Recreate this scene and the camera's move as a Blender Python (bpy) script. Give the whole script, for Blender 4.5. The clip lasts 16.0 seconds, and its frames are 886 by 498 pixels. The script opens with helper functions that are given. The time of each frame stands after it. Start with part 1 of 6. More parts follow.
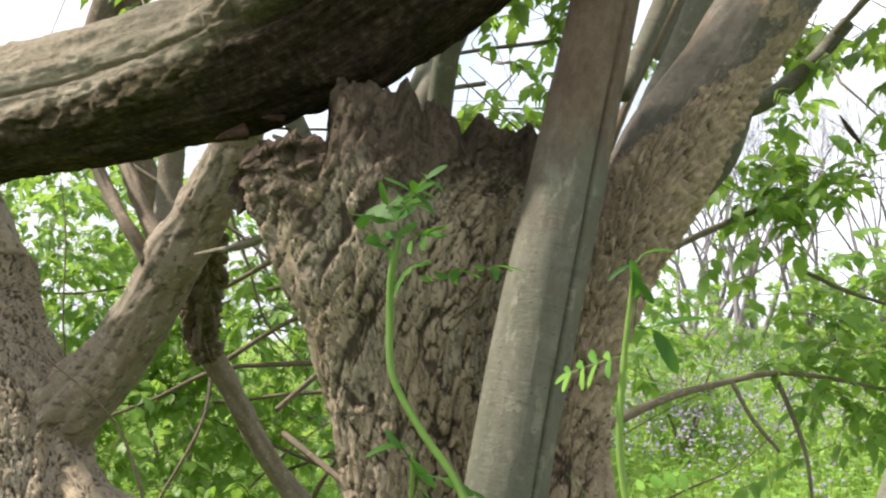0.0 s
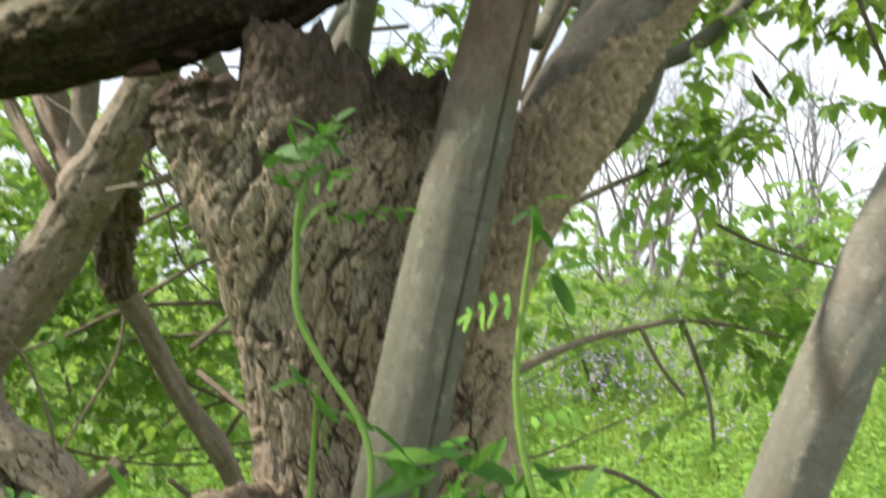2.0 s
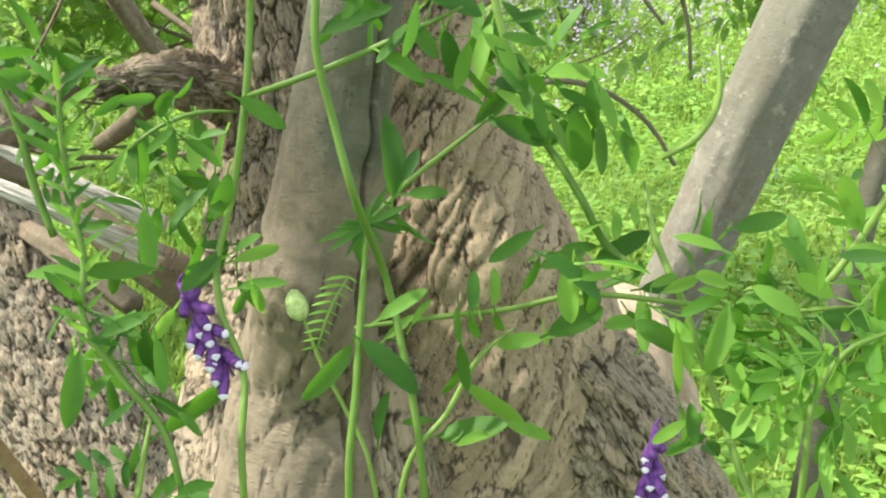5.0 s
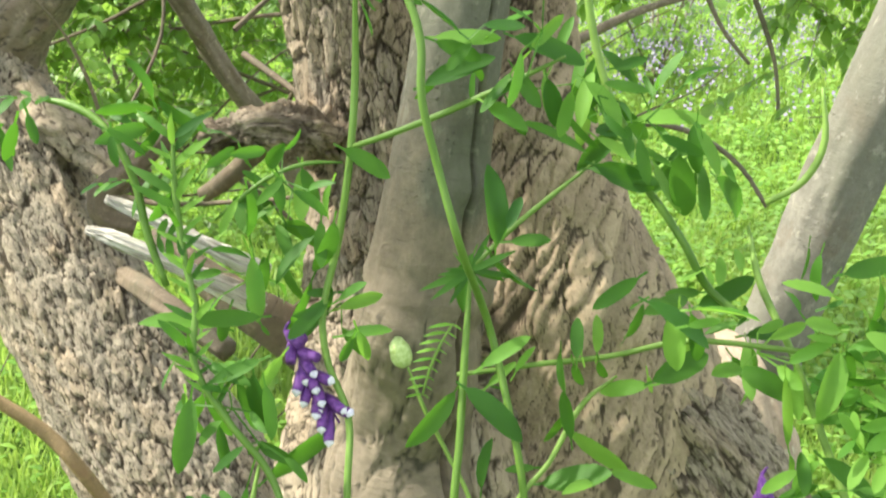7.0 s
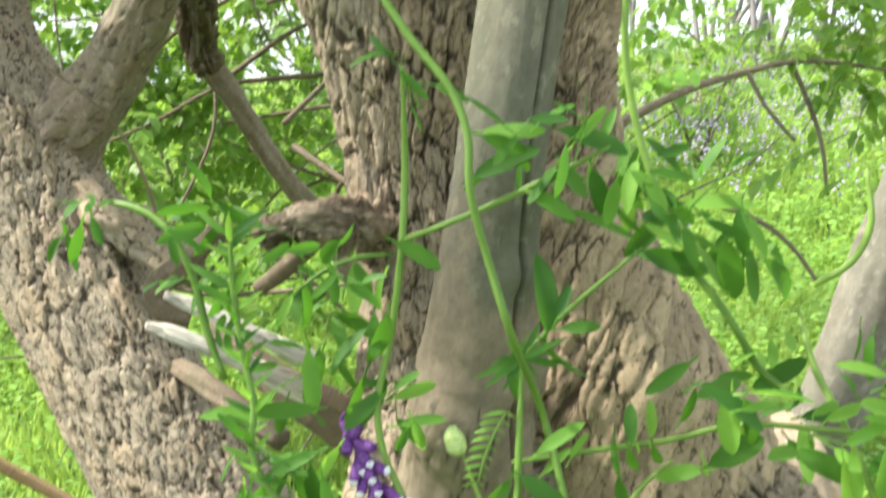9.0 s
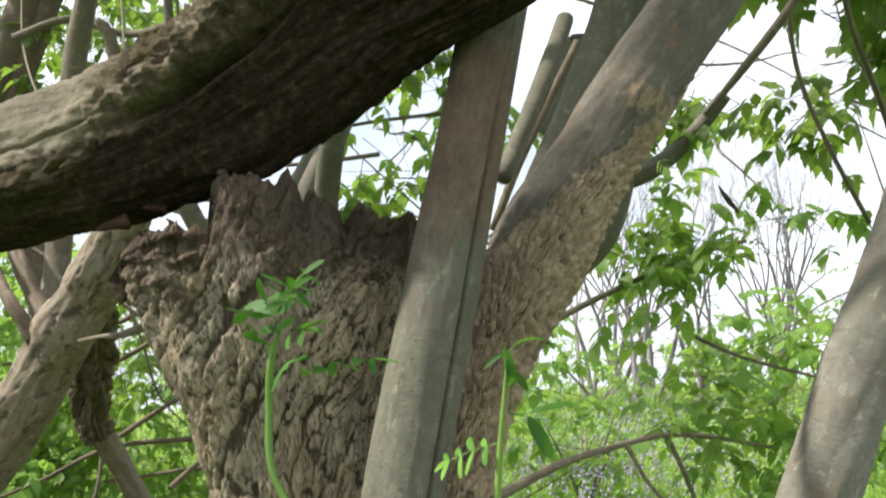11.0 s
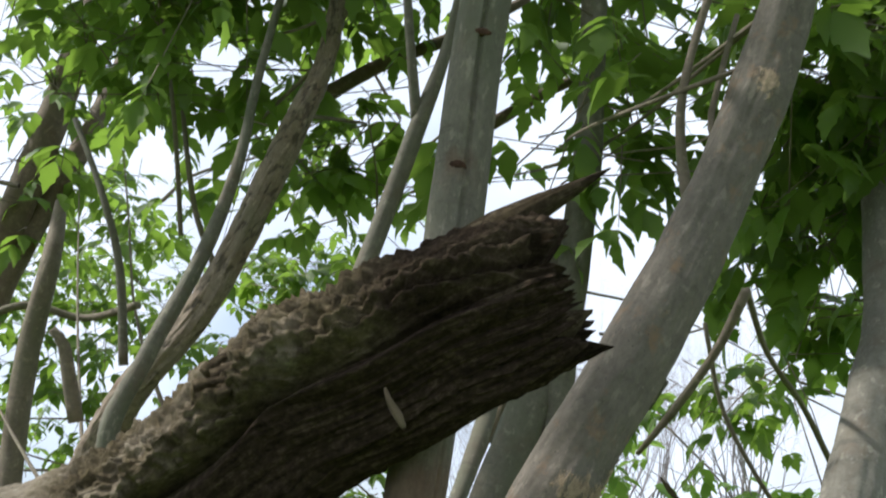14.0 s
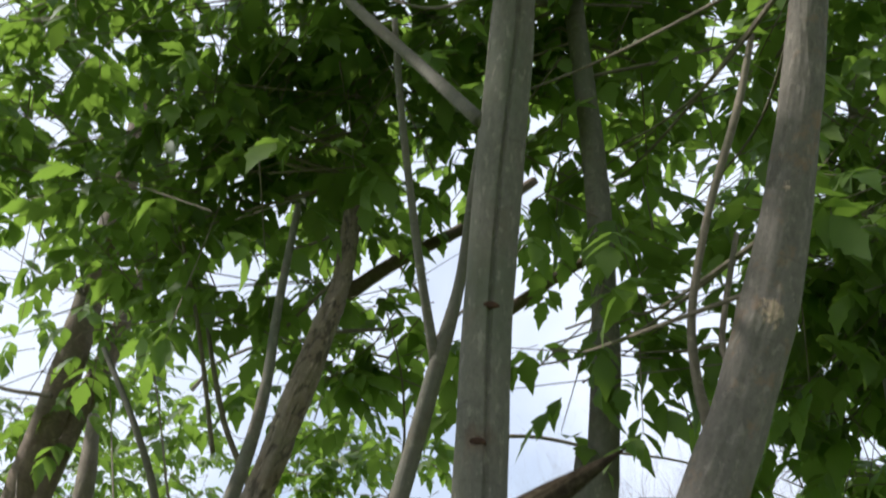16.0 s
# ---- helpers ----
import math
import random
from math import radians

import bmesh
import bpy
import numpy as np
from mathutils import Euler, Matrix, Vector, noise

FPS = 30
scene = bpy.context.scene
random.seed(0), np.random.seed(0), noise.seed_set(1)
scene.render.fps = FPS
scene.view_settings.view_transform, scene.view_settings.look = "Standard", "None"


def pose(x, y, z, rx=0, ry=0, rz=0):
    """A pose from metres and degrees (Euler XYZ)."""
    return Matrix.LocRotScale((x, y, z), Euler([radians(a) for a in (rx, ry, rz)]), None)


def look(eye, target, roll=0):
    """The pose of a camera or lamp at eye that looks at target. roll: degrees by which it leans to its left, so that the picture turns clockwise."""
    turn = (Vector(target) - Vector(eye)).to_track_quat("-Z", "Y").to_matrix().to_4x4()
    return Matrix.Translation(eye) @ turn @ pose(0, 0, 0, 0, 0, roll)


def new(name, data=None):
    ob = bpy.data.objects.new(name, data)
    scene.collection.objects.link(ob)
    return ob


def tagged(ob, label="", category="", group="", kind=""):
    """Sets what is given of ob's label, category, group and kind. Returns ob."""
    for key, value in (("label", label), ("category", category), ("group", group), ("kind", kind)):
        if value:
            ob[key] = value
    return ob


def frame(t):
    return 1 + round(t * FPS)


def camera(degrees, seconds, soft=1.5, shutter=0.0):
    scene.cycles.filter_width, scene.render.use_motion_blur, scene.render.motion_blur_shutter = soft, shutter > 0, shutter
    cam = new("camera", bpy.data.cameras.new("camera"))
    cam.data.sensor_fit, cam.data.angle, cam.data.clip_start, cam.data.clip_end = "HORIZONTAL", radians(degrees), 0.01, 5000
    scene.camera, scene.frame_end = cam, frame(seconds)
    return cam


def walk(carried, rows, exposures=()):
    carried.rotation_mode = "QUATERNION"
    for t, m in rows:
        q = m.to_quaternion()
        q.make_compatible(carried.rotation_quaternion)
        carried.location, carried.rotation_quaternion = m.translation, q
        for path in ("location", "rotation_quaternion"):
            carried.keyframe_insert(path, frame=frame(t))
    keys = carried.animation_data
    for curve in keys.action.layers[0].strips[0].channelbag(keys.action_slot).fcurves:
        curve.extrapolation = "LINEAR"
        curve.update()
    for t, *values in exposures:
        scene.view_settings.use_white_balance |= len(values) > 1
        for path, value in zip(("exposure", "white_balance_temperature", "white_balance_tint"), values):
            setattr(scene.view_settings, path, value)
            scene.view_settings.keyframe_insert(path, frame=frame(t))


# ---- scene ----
# ---------------------------------------------------------------- camera
cam = camera(44.0, 16.0, soft=2.0, shutter=0.5)
PATH = [
    (0.0, pose(-0.0230, 0.0621, 1.6270, 92.610, 1.706, -0.734)),
    (0.5, pose(-0.0120, 0.0594, 1.6286, 91.849, 1.661, -2.127)),
    (1.0, pose(-0.0036, 0.0518, 1.6361, 91.219, 1.804, -2.657)),
    (1.5, pose(-0.0164, 0.0414, 1.6443, 91.205, 1.189, -3.394)),
    (2.0, pose(-0.0120, 0.0428, 1.6252, 89.599, 0.423, -4.831)),
    (2.5, pose(0.0011, 0.0710, 1.5935, 82.739, -0.214, -7.372)),
    (3.0, pose(0.0095, 0.0930, 1.5632, 78.426, 0.262, -7.706)),
    (3.5, pose(0.0077, 0.1193, 1.5357, 75.644, 0.819, -7.576)),
    (4.0, pose(0.0053, 0.1204, 1.5307, 74.148, 0.571, -7.326)),
    (4.5, pose(0.0039, 0.1258, 1.5285, 72.372, 0.810, -6.840)),
    (4.7, pose(0.0059, 0.1268, 1.5273, 71.977, 0.850, -6.706)),
    (6.8, pose(-0.0102, 0.1296, 1.5209, 73.413, 2.243, -2.016)),
    (7.0, pose(-0.0104, 0.1256, 1.5307, 74.305, 2.517, -2.354)),
    (7.5, pose(-0.0196, 0.1305, 1.5182, 76.132, 3.191, -1.210)),
    (8.0, pose(-0.0243, 0.1308, 1.5019, 76.834, 3.818, 0.416)),
    (8.5, pose(-0.0211, 0.1223, 1.5098, 76.555, 4.112, 0.567)),
    (9.0, pose(-0.0115, 0.1132, 1.5384, 78.777, 4.463, -0.186)),
    (9.5, pose(-0.0055, 0.0875, 1.5820, 83.813, 3.733, -2.506)),
    (10.0, pose(-0.0013, 0.0694, 1.6218, 88.721, 3.518, -4.491)),
    (10.2, pose(-0.0043, 0.0606, 1.6308, 90.527, 3.057, -4.913)),
    (12.3, pose(-0.0056, -0.0105, 1.7252, 99.021, 3.780, -6.614)),
    (12.5, pose(0.0041, -0.0271, 1.7536, 99.371, 3.966, -6.467)),
    (13.0, pose(0.0133, -0.0442, 1.7983, 101.754, 4.512, -6.676)),
    (13.5, pose(0.0133, -0.0592, 1.8217, 104.236, 4.134, -7.328)),
    (14.0, pose(0.0128, -0.0632, 1.8174, 106.667, 4.020, -7.973)),
    (14.5, pose(0.0257, -0.0837, 1.8494, 108.546, 5.627, -7.635)),
    (15.0, pose(0.0170, -0.1199, 1.8979, 109.509, 6.775, -6.200)),
    (15.5, pose(0.0221, -0.1469, 1.9239, 111.309, 6.916, -5.703)),
    (16.0, pose(0.0281, -0.1582, 1.9576, 113.526, 7.972, -5.058)),
]
EXPOSURES = [(0.0, 0.86, 6550, 12), (2.0, 0.84, 6550, 9), (3.5, 1.06, 6500, 4), (7.0, 1.38, 6500, 4), (9.0, 1.38, 6500, 5), (10.2, 0.94, 6500, 9), (12.3, 0.72, 6150, 10), (13.5, 0.48, 6050, 10), (16.0, 0.26, 6050, 12)]
walk(cam, PATH, EXPOSURES)

# ---------------------------------------------------------------- light
SUN_ELEV, SUN_AZ = 52.0, 277.0      # degrees; azimuth clockwise from +y
world = bpy.data.worlds.new("sky")
scene.world = world
world.use_nodes = True
wn, wl = world.node_tree.nodes, world.node_tree.links
wn.clear()
w_out = wn.new("ShaderNodeOutputWorld")
w_bg = wn.new("ShaderNodeBackground")
w_sky = wn.new("ShaderNodeTexSky")
w_sky.sky_type = "NISHITA"
w_sky.sun_disc = False
w_sky.sun_elevation = radians(SUN_ELEV)
w_sky.sun_rotation = radians(SUN_AZ)
w_sky.air_density, w_sky.dust_density = 1.0, 2.5
w_tc = wn.new("ShaderNodeTexCoord")
w_no = wn.new("ShaderNodeTexNoise")
w_no.inputs["Scale"].default_value = 2.2
w_no.inputs["Detail"].default_value = 5.0
w_ra = wn.new("ShaderNodeValToRGB")
w_ra.color_ramp.elements[0].position = 0.25
w_ra.color_ramp.elements[1].position = 0.52
w_mx = wn.new("ShaderNodeMixRGB")
w_mx.inputs[2].default_value = (6.3, 6.7, 7.4, 1)
wl.new(w_tc.outputs["Generated"], w_no.inputs["Vector"])
wl.new(w_no.outputs["Fac"], w_ra.inputs["Fac"])
wl.new(w_ra.outputs["Color"], w_mx.inputs[0])
wl.new(w_sky.outputs["Color"], w_mx.inputs[1])
wl.new(w_mx.outputs["Color"], w_bg.inputs["Color"])
w_bg.inputs["Strength"].default_value = 0.13
wl.new(w_bg.outputs["Background"], w_out.inputs["Surface"])

sun = new("sun", bpy.data.lights.new("sun", "SUN"))
sun.data.energy, sun.data.angle, sun.data.color = 4.8, radians(2.5), (1.0, 0.95, 0.86)
a, e = radians(SUN_AZ), radians(SUN_ELEV)
sun_dir = Vector((math.sin(a) * math.cos(e), math.cos(a) * math.cos(e), math.sin(e)))
sun.matrix_world = look(sun_dir * 30, (0, 0, 0))

# ---------------------------------------------------------------- materials


class Nodes:
    """Small wrapper to write node materials tersely."""

    def __init__(self, name):
        self.mat = bpy.data.materials.new(name)
        self.mat.use_nodes = True
        self.t = self.mat.node_tree
        self.t.nodes.clear()
        self.out = self.t.nodes.new("ShaderNodeOutputMaterial")

    def n(self, kind, **sets):
        node = self.t.nodes.new(kind)
        for key, value in sets.items():
            if key == "p_operation":
                node.operation = value
            elif key == "p_feature":
                node.feature = value
            elif key == "p_uv_map":
                node.uv_map = value
            elif key == "p_attribute_name":
                node.attribute_name = value
            else:
                key = int(key[1:]) if key[0] == "i" and key[1:].isdigit() else key.replace("_", " ")
                if isinstance(value, bpy.types.NodeSocket):
                    self.t.links.new(value, node.inputs[key])
                else:
                    node.inputs[key].default_value = value
        return node

    def ramp(self, fac, *stops):
        node = self.t.nodes.new("ShaderNodeValToRGB")
        els = node.color_ramp.elements
        while len(els) < len(stops):
            els.new(0.5)
        for el, (pos, col) in zip(els, stops):
            el.position = pos
            el.color = (col, col, col, 1) if isinstance(col, (int, float)) else (*col, 1)
        self.t.links.new(fac, node.inputs[0])
        return node.outputs[0]

    def mix(self, fac, a, b, blend="MIX"):
        node = self.t.nodes.new("ShaderNodeMixRGB")
        node.blend_type = blend
        for k, v in enumerate((fac, a, b)):
            if isinstance(v, bpy.types.NodeSocket):
                self.t.links.new(v, node.inputs[k])
            else:
                node.inputs[k].default_value = v if k == 0 else (*v, 1)
        return node.outputs[0]

    def math(self, op, a, b=0.0):
        node = self.t.nodes.new("ShaderNodeMath")
        node.operation = op
        for k, v in enumerate((a, b)):
            if isinstance(v, bpy.types.NodeSocket):
                self.t.links.new(v, node.inputs[k])
            else:
                node.inputs[k].default_value = v
        return node.outputs[0]

    def mapped(self, vec, scale):
        return self.n("ShaderNodeMapping", Vector=vec, Scale=scale).outputs[0]

    def noise(self, vec, scale, detail=4.0, rough=0.55):
        return self.n("ShaderNodeTexNoise", Vector=vec, Scale=scale, Detail=detail, Roughness=rough).outputs[0]

    def bump(self, height, strength, distance, normal=None):
        node = self.n("ShaderNodeBump", Height=height, Strength=strength, Distance=distance)
        if normal:
            self.t.links.new(normal, node.inputs["Normal"])
        return node.outputs[0]

    def done(self, color, rough=0.8, normal=None, spec=0.3, translucent=None, weight=0.4):
        p = self.n("ShaderNodeBsdfPrincipled", Base_Color=color if isinstance(color, bpy.types.NodeSocket) else (*color, 1), Roughness=rough)
        p.inputs["Specular IOR Level"].default_value = spec
        if normal:
            self.t.links.new(normal, p.inputs["Normal"])
        surf = p.outputs[0]
        if translucent is not None:
            tr = self.n("ShaderNodeBsdfTranslucent")
            if isinstance(translucent, bpy.types.NodeSocket):
                self.t.links.new(translucent, tr.inputs["Color"])
            else:
                tr.inputs["Color"].default_value = (*translucent, 1)
            mx = self.n("ShaderNodeMixShader", i0=weight, i1=surf, i2=tr.outputs[0])
            surf = mx.outputs[0]
        self.t.links.new(surf, self.out.inputs["Surface"])
        return self.mat


def bark_rough(name, light, dark, rot=(0.062, 0.044, 0.031), lo=0.5, hi=1.3):
    """Furrowed bark: scaly plates parted by dark cracks, as the mesh carries them in 'gap' and 'plate'."""
    m = Nodes(name)
    uv = m.n("ShaderNodeUVMap", p_uv_map="bark").outputs[0]
    ob = m.n("ShaderNodeTexCoord").outputs["Object"]
    rotten = m.n("ShaderNodeAttribute", p_attribute_name="peel").outputs["Fac"]
    crack = m.math("SUBTRACT", 1.0, m.n("ShaderNodeAttribute", p_attribute_name="gap").outputs["Fac"])
    plate = m.n("ShaderNodeAttribute", p_attribute_name="plate").outputs["Fac"]
    grain = m.noise(m.mapped(uv, (260, 90, 1)), 1.0, 6.0, 0.72)
    crumb = m.noise(ob, 210.0, 5.0, 0.7)
    big = m.noise(ob, 9.0, 4.0)
    hair = m.ramp(m.math("ABSOLUTE", m.math("SUBTRACT", m.noise(m.mapped(uv, (130, 42, 1)), 1.0, 4.0, 0.6), 0.5)), (0.0, 0.0), (0.035, 1.0))
    tone = m.math("ADD", m.math("MULTIPLY", grain, 0.5), m.math("ADD", m.math("MULTIPLY", crumb, 0.3), m.math("MULTIPLY", plate, 0.2)))
    col = m.ramp(tone, (0.30, tuple(c * lo for c in light)), (0.5, tuple(c * 0.9 for c in light)), (0.72, tuple(c * hi for c in light)))
    warm = tuple(c * f for c, f in zip(light, (0.76, 0.67, 0.57)))
    col = m.mix(m.ramp(m.math("ADD", m.math("MULTIPLY", big, 0.6), m.math("MULTIPLY", plate, 0.4)), (0.42, 0.0), (0.72, 0.7)), col, warm)
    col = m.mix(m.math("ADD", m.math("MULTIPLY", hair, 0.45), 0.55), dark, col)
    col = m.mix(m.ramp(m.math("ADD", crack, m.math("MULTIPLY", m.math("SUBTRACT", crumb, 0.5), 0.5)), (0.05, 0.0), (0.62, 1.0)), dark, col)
    dead = m.ramp(m.math("ADD", rotten, m.math("MULTIPLY", m.math("SUBTRACT", m.noise(ob, 24.0, 5.0, 0.7), 0.5), 1.3)), (0.42, 0.0), (0.7, 0.9))
    col = m.mix(dead, col, m.mix(grain, tuple(c * 0.35 for c in rot), tuple(c * 2.3 for c in rot)))
    h = m.math("ADD", m.math("MULTIPLY", hair, 0.5), m.math("ADD", grain, m.math("MULTIPLY", crumb, 0.6)))
    return m.done(col, 0.92, m.bump(h, 0.9, 0.004), 0.12)


def bark_smooth(name, base, warm, green):
    """Young grey bark: pale blotches, lenticels, cross wrinkles and a greenish bloom; 'peel' above 0 rusty, below 0 old and tan."""
    m = Nodes(name)
    uv = m.n("ShaderNodeUVMap", p_uv_map="bark").outputs[0]
    ob = m.n("ShaderNodeTexCoord").outputs["Object"]
    streak = m.noise(m.mapped(uv, (110, 100, 1)), 1.0, 6.0, 0.7)
    mottle = m.noise(m.mapped(uv, (30, 24, 1)), 1.0, 6.0, 0.7)
    tone = m.math("ADD", m.math("MULTIPLY", streak, 0.45), m.math("MULTIPLY", mottle, 0.55))
    col = m.ramp(tone, (0.32, tuple(c * 0.68 for c in base)), (0.5, base), (0.68, tuple(c * 1.4 for c in base)))
    col = m.mix(m.ramp(m.noise(ob, 14.0, 6.0, 0.7), (0.50, 0.0), (0.66, 0.7)), col, warm)
    col = m.mix(m.ramp(m.noise(m.mapped(ob, (11, 11, 6)), 1.0, 5.0), (0.48, 0.0), (0.66, 0.6)), col, green)
    pale = m.ramp(m.noise(m.mapped(uv, (55, 38, 1)), 1.0, 5.0, 0.65), (0.57, 0.0), (0.64, 0.65))
    col = m.mix(pale, col, tuple(min(0.6, c * 1.75) for c in base))
    band = m.ramp(m.noise(m.mapped(uv, (7, 60, 1)), 1.0, 4.0, 0.6), (0.60, 0.0), (0.70, 0.55))
    col = m.mix(band, col, tuple(c * 0.55 for c in base))
    spot = m.n("ShaderNodeTexVoronoi", Vector=m.mapped(uv, (75, 150, 1)), Scale=1.0).outputs[0]
    lent = m.ramp(spot, (0.06, 1.0), (0.17, 0.0))
    col = m.mix(m.math("MULTIPLY", lent, 0.55), col, tuple(c * 0.45 for c in base))
    rust = m.n("ShaderNodeAttribute", p_attribute_name="peel").outputs["Fac"]
    rusty = m.math("ADD", rust, m.math("MULTIPLY", m.math("SUBTRACT", m.noise(m.mapped(uv, (40, 26, 1)), 1.0, 6.0, 0.7), 0.5), 0.9))
    col = m.mix(m.ramp(rusty, (0.4, 0.0), (0.8, 0.75)), col, m.ramp(tone, (0.3, (0.060, 0.032, 0.018)), (0.7, (0.20, 0.125, 0.078))))
    aged = m.math("ADD", m.math("MULTIPLY", rust, -1.0), m.math("MULTIPLY", m.math("SUBTRACT", mottle, 0.5), 0.7))
    col = m.mix(m.ramp(aged, (0.25, 0.0), (0.75, 0.8)), col, m.ramp(tone, (0.32, tuple(c * 1.1 for c in warm)), (0.68, tuple(c * 2.5 for c in warm))))
    gap = m.n("ShaderNodeAttribute", p_attribute_name="gap").outputs["Fac"]
    col = m.mix(m.ramp(gap, (0.3, 0.0), (0.95, 0.8)), col, tuple(c * 0.25 for c in base))
    wrinkle = m.noise(m.mapped(uv, (22, 260, 1)), 1.0, 3.0, 0.6)
    fine = m.noise(m.mapped(uv, (300, 260, 1)), 1.0, 5.0, 0.75)
    fine = m.math("ADD", fine, m.math("MULTIPLY", wrinkle, 0.6))
    h = m.math("ADD", m.math("MULTIPLY", fine, 0.7), m.math("ADD", m.math("MULTIPLY", lent, 0.5), m.math("MULTIPLY", tone, 0.8)))
    return m.done(col, 0.75, m.bump(h, 0.6, 0.004), 0.25)


def bark_peel(name, base, flake):
    """Smooth grey bark that breaks into crumbling tan scales where the attribute 'peel' is high."""
    m = Nodes(name)
    uv = m.n("ShaderNodeUVMap", p_uv_map="bark").outputs[0]
    ob = m.n("ShaderNodeTexCoord").outputs["Object"]
    peel = m.n("ShaderNodeAttribute", p_attribute_name="peel").outputs["Fac"]
    crack = m.math("SUBTRACT", 1.0, m.n("ShaderNodeAttribute", p_attribute_name="gap").outputs["Fac"])
    plate = m.n("ShaderNodeAttribute", p_attribute_name="plate").outputs["Fac"]
    tone = m.math("ADD", m.math("MULTIPLY", m.noise(m.mapped(uv, (120, 90, 1)), 1.0, 6.0, 0.7), 0.4), m.math("MULTIPLY", m.noise(m.mapped(uv, (32, 26, 1)), 1.0, 6.0, 0.7), 0.6))
    smooth = m.ramp(tone, (0.3, tuple(c * 0.65 for c in base)), (0.5, base), (0.7, tuple(c * 1.4 for c in base)))
    smooth = m.mix(m.ramp(m.noise(m.mapped(uv, (48, 34, 1)), 1.0, 5.0, 0.65), (0.56, 0.0), (0.63, 0.6)), smooth, tuple(min(0.6, c * 1.7) for c in base))
    smooth = m.mix(m.ramp(m.noise(ob, 26.0, 6.0, 0.7), (0.55, 0.0), (0.68, 0.75)), smooth, (0.21, 0.135, 0.082))
    band = m.ramp(m.noise(m.mapped(uv, (6, 48, 1)), 1.0, 4.0, 0.6), (0.60, 0.0), (0.70, 0.5))
    smooth = m.mix(band, smooth, tuple(c * 0.6 for c in base))
    spot = m.ramp(m.n("ShaderNodeTexVoronoi", Vector=m.mapped(uv, (70, 120, 1)), Scale=1.0).outputs[0], (0.06, 1.0), (0.16, 0.0))
    smooth = m.mix(m.math("MULTIPLY", spot, 0.6), smooth, tuple(c * 0.4 for c in base))
    fine = m.noise(m.mapped(uv, (330, 200, 1)), 1.0, 6.0, 0.75)
    lit = m.math("ADD", m.math("MULTIPLY", fine, 0.7), m.math("MULTIPLY", plate, 0.3))
    rough = m.ramp(lit, (0.25, tuple(c * 0.5 for c in flake)), (0.5, tuple(c * 0.9 for c in flake)), (0.78, tuple(c * 1.3 for c in flake)))
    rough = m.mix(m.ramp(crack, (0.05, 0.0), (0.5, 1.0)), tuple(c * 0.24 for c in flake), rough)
    rough = m.mix(m.ramp(m.noise(ob, 11.0, 4.0), (0.5, 0.0), (0.68, 0.5)), rough, m.mix(0.5, rough, (0.12, 0.075, 0.048)))
    fac = m.ramp(m.math("ADD", peel, m.math("MULTIPLY", m.math("SUBTRACT", m.noise(m.mapped(uv, (60, 40, 1)), 1.0, 5.0, 0.7), 0.5), 1.3)), (0.44, 0.0), (0.56, 1.0))
    col = m.mix(fac, smooth, rough)
    h = m.math("ADD", m.math("MULTIPLY", fac, fine), m.math("ADD", m.math("MULTIPLY", tone, 0.6), m.math("MULTIPLY", fine, 0.3)))
    return m.done(col, 0.8, m.bump(h, 0.8, 0.004), 0.2)


def bark_dead(name):
    """Weathered dead limb: grey-tan sound wood, mossy crumbling bark; high 'peel' is dark rotten fibres and painted
    underside shade.
    """
    m = Nodes(name)
    uv = m.n("ShaderNodeUVMap", p_uv_map="bark").outputs[0]
    ob = m.n("ShaderNodeTexCoord").outputs["Object"]
    rot = m.n("ShaderNodeAttribute", p_attribute_name="peel").outputs["Fac"]
    fib = m.noise(m.mapped(uv, (190, 16, 1)), 1.0, 7.0, 0.72)
    crumb = m.noise(ob, 130.0, 6.0, 0.75)
    big = m.noise(ob, 14.0, 5.0, 0.65)
    mixd = m.math("ADD", m.math("MULTIPLY", fib, 0.5), m.math("MULTIPLY", crumb, 0.5))
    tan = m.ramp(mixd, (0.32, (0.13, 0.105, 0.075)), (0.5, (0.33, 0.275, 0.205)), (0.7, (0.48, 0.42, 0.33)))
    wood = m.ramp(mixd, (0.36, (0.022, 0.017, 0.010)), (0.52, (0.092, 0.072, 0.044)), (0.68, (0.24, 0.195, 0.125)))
    # rotten wood, deepened so that it also stands for shade under the log
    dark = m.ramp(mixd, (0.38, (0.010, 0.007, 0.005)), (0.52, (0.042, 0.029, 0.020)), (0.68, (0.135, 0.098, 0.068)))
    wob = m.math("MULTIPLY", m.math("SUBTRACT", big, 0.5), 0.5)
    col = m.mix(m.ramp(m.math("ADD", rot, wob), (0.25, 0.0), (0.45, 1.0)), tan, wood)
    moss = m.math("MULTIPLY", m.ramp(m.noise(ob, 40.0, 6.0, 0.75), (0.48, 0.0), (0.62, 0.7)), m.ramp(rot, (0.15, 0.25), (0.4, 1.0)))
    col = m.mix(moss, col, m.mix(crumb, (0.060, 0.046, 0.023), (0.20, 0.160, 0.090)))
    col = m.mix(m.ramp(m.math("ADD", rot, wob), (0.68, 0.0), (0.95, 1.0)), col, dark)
    h = m.math("ADD", fib, m.math("ADD", m.math("MULTIPLY", big, 0.4), m.math("MULTIPLY", crumb, 0.8)))
    return m.done(col, 0.95, m.bump(h, 0.9, 0.006), 0.06)


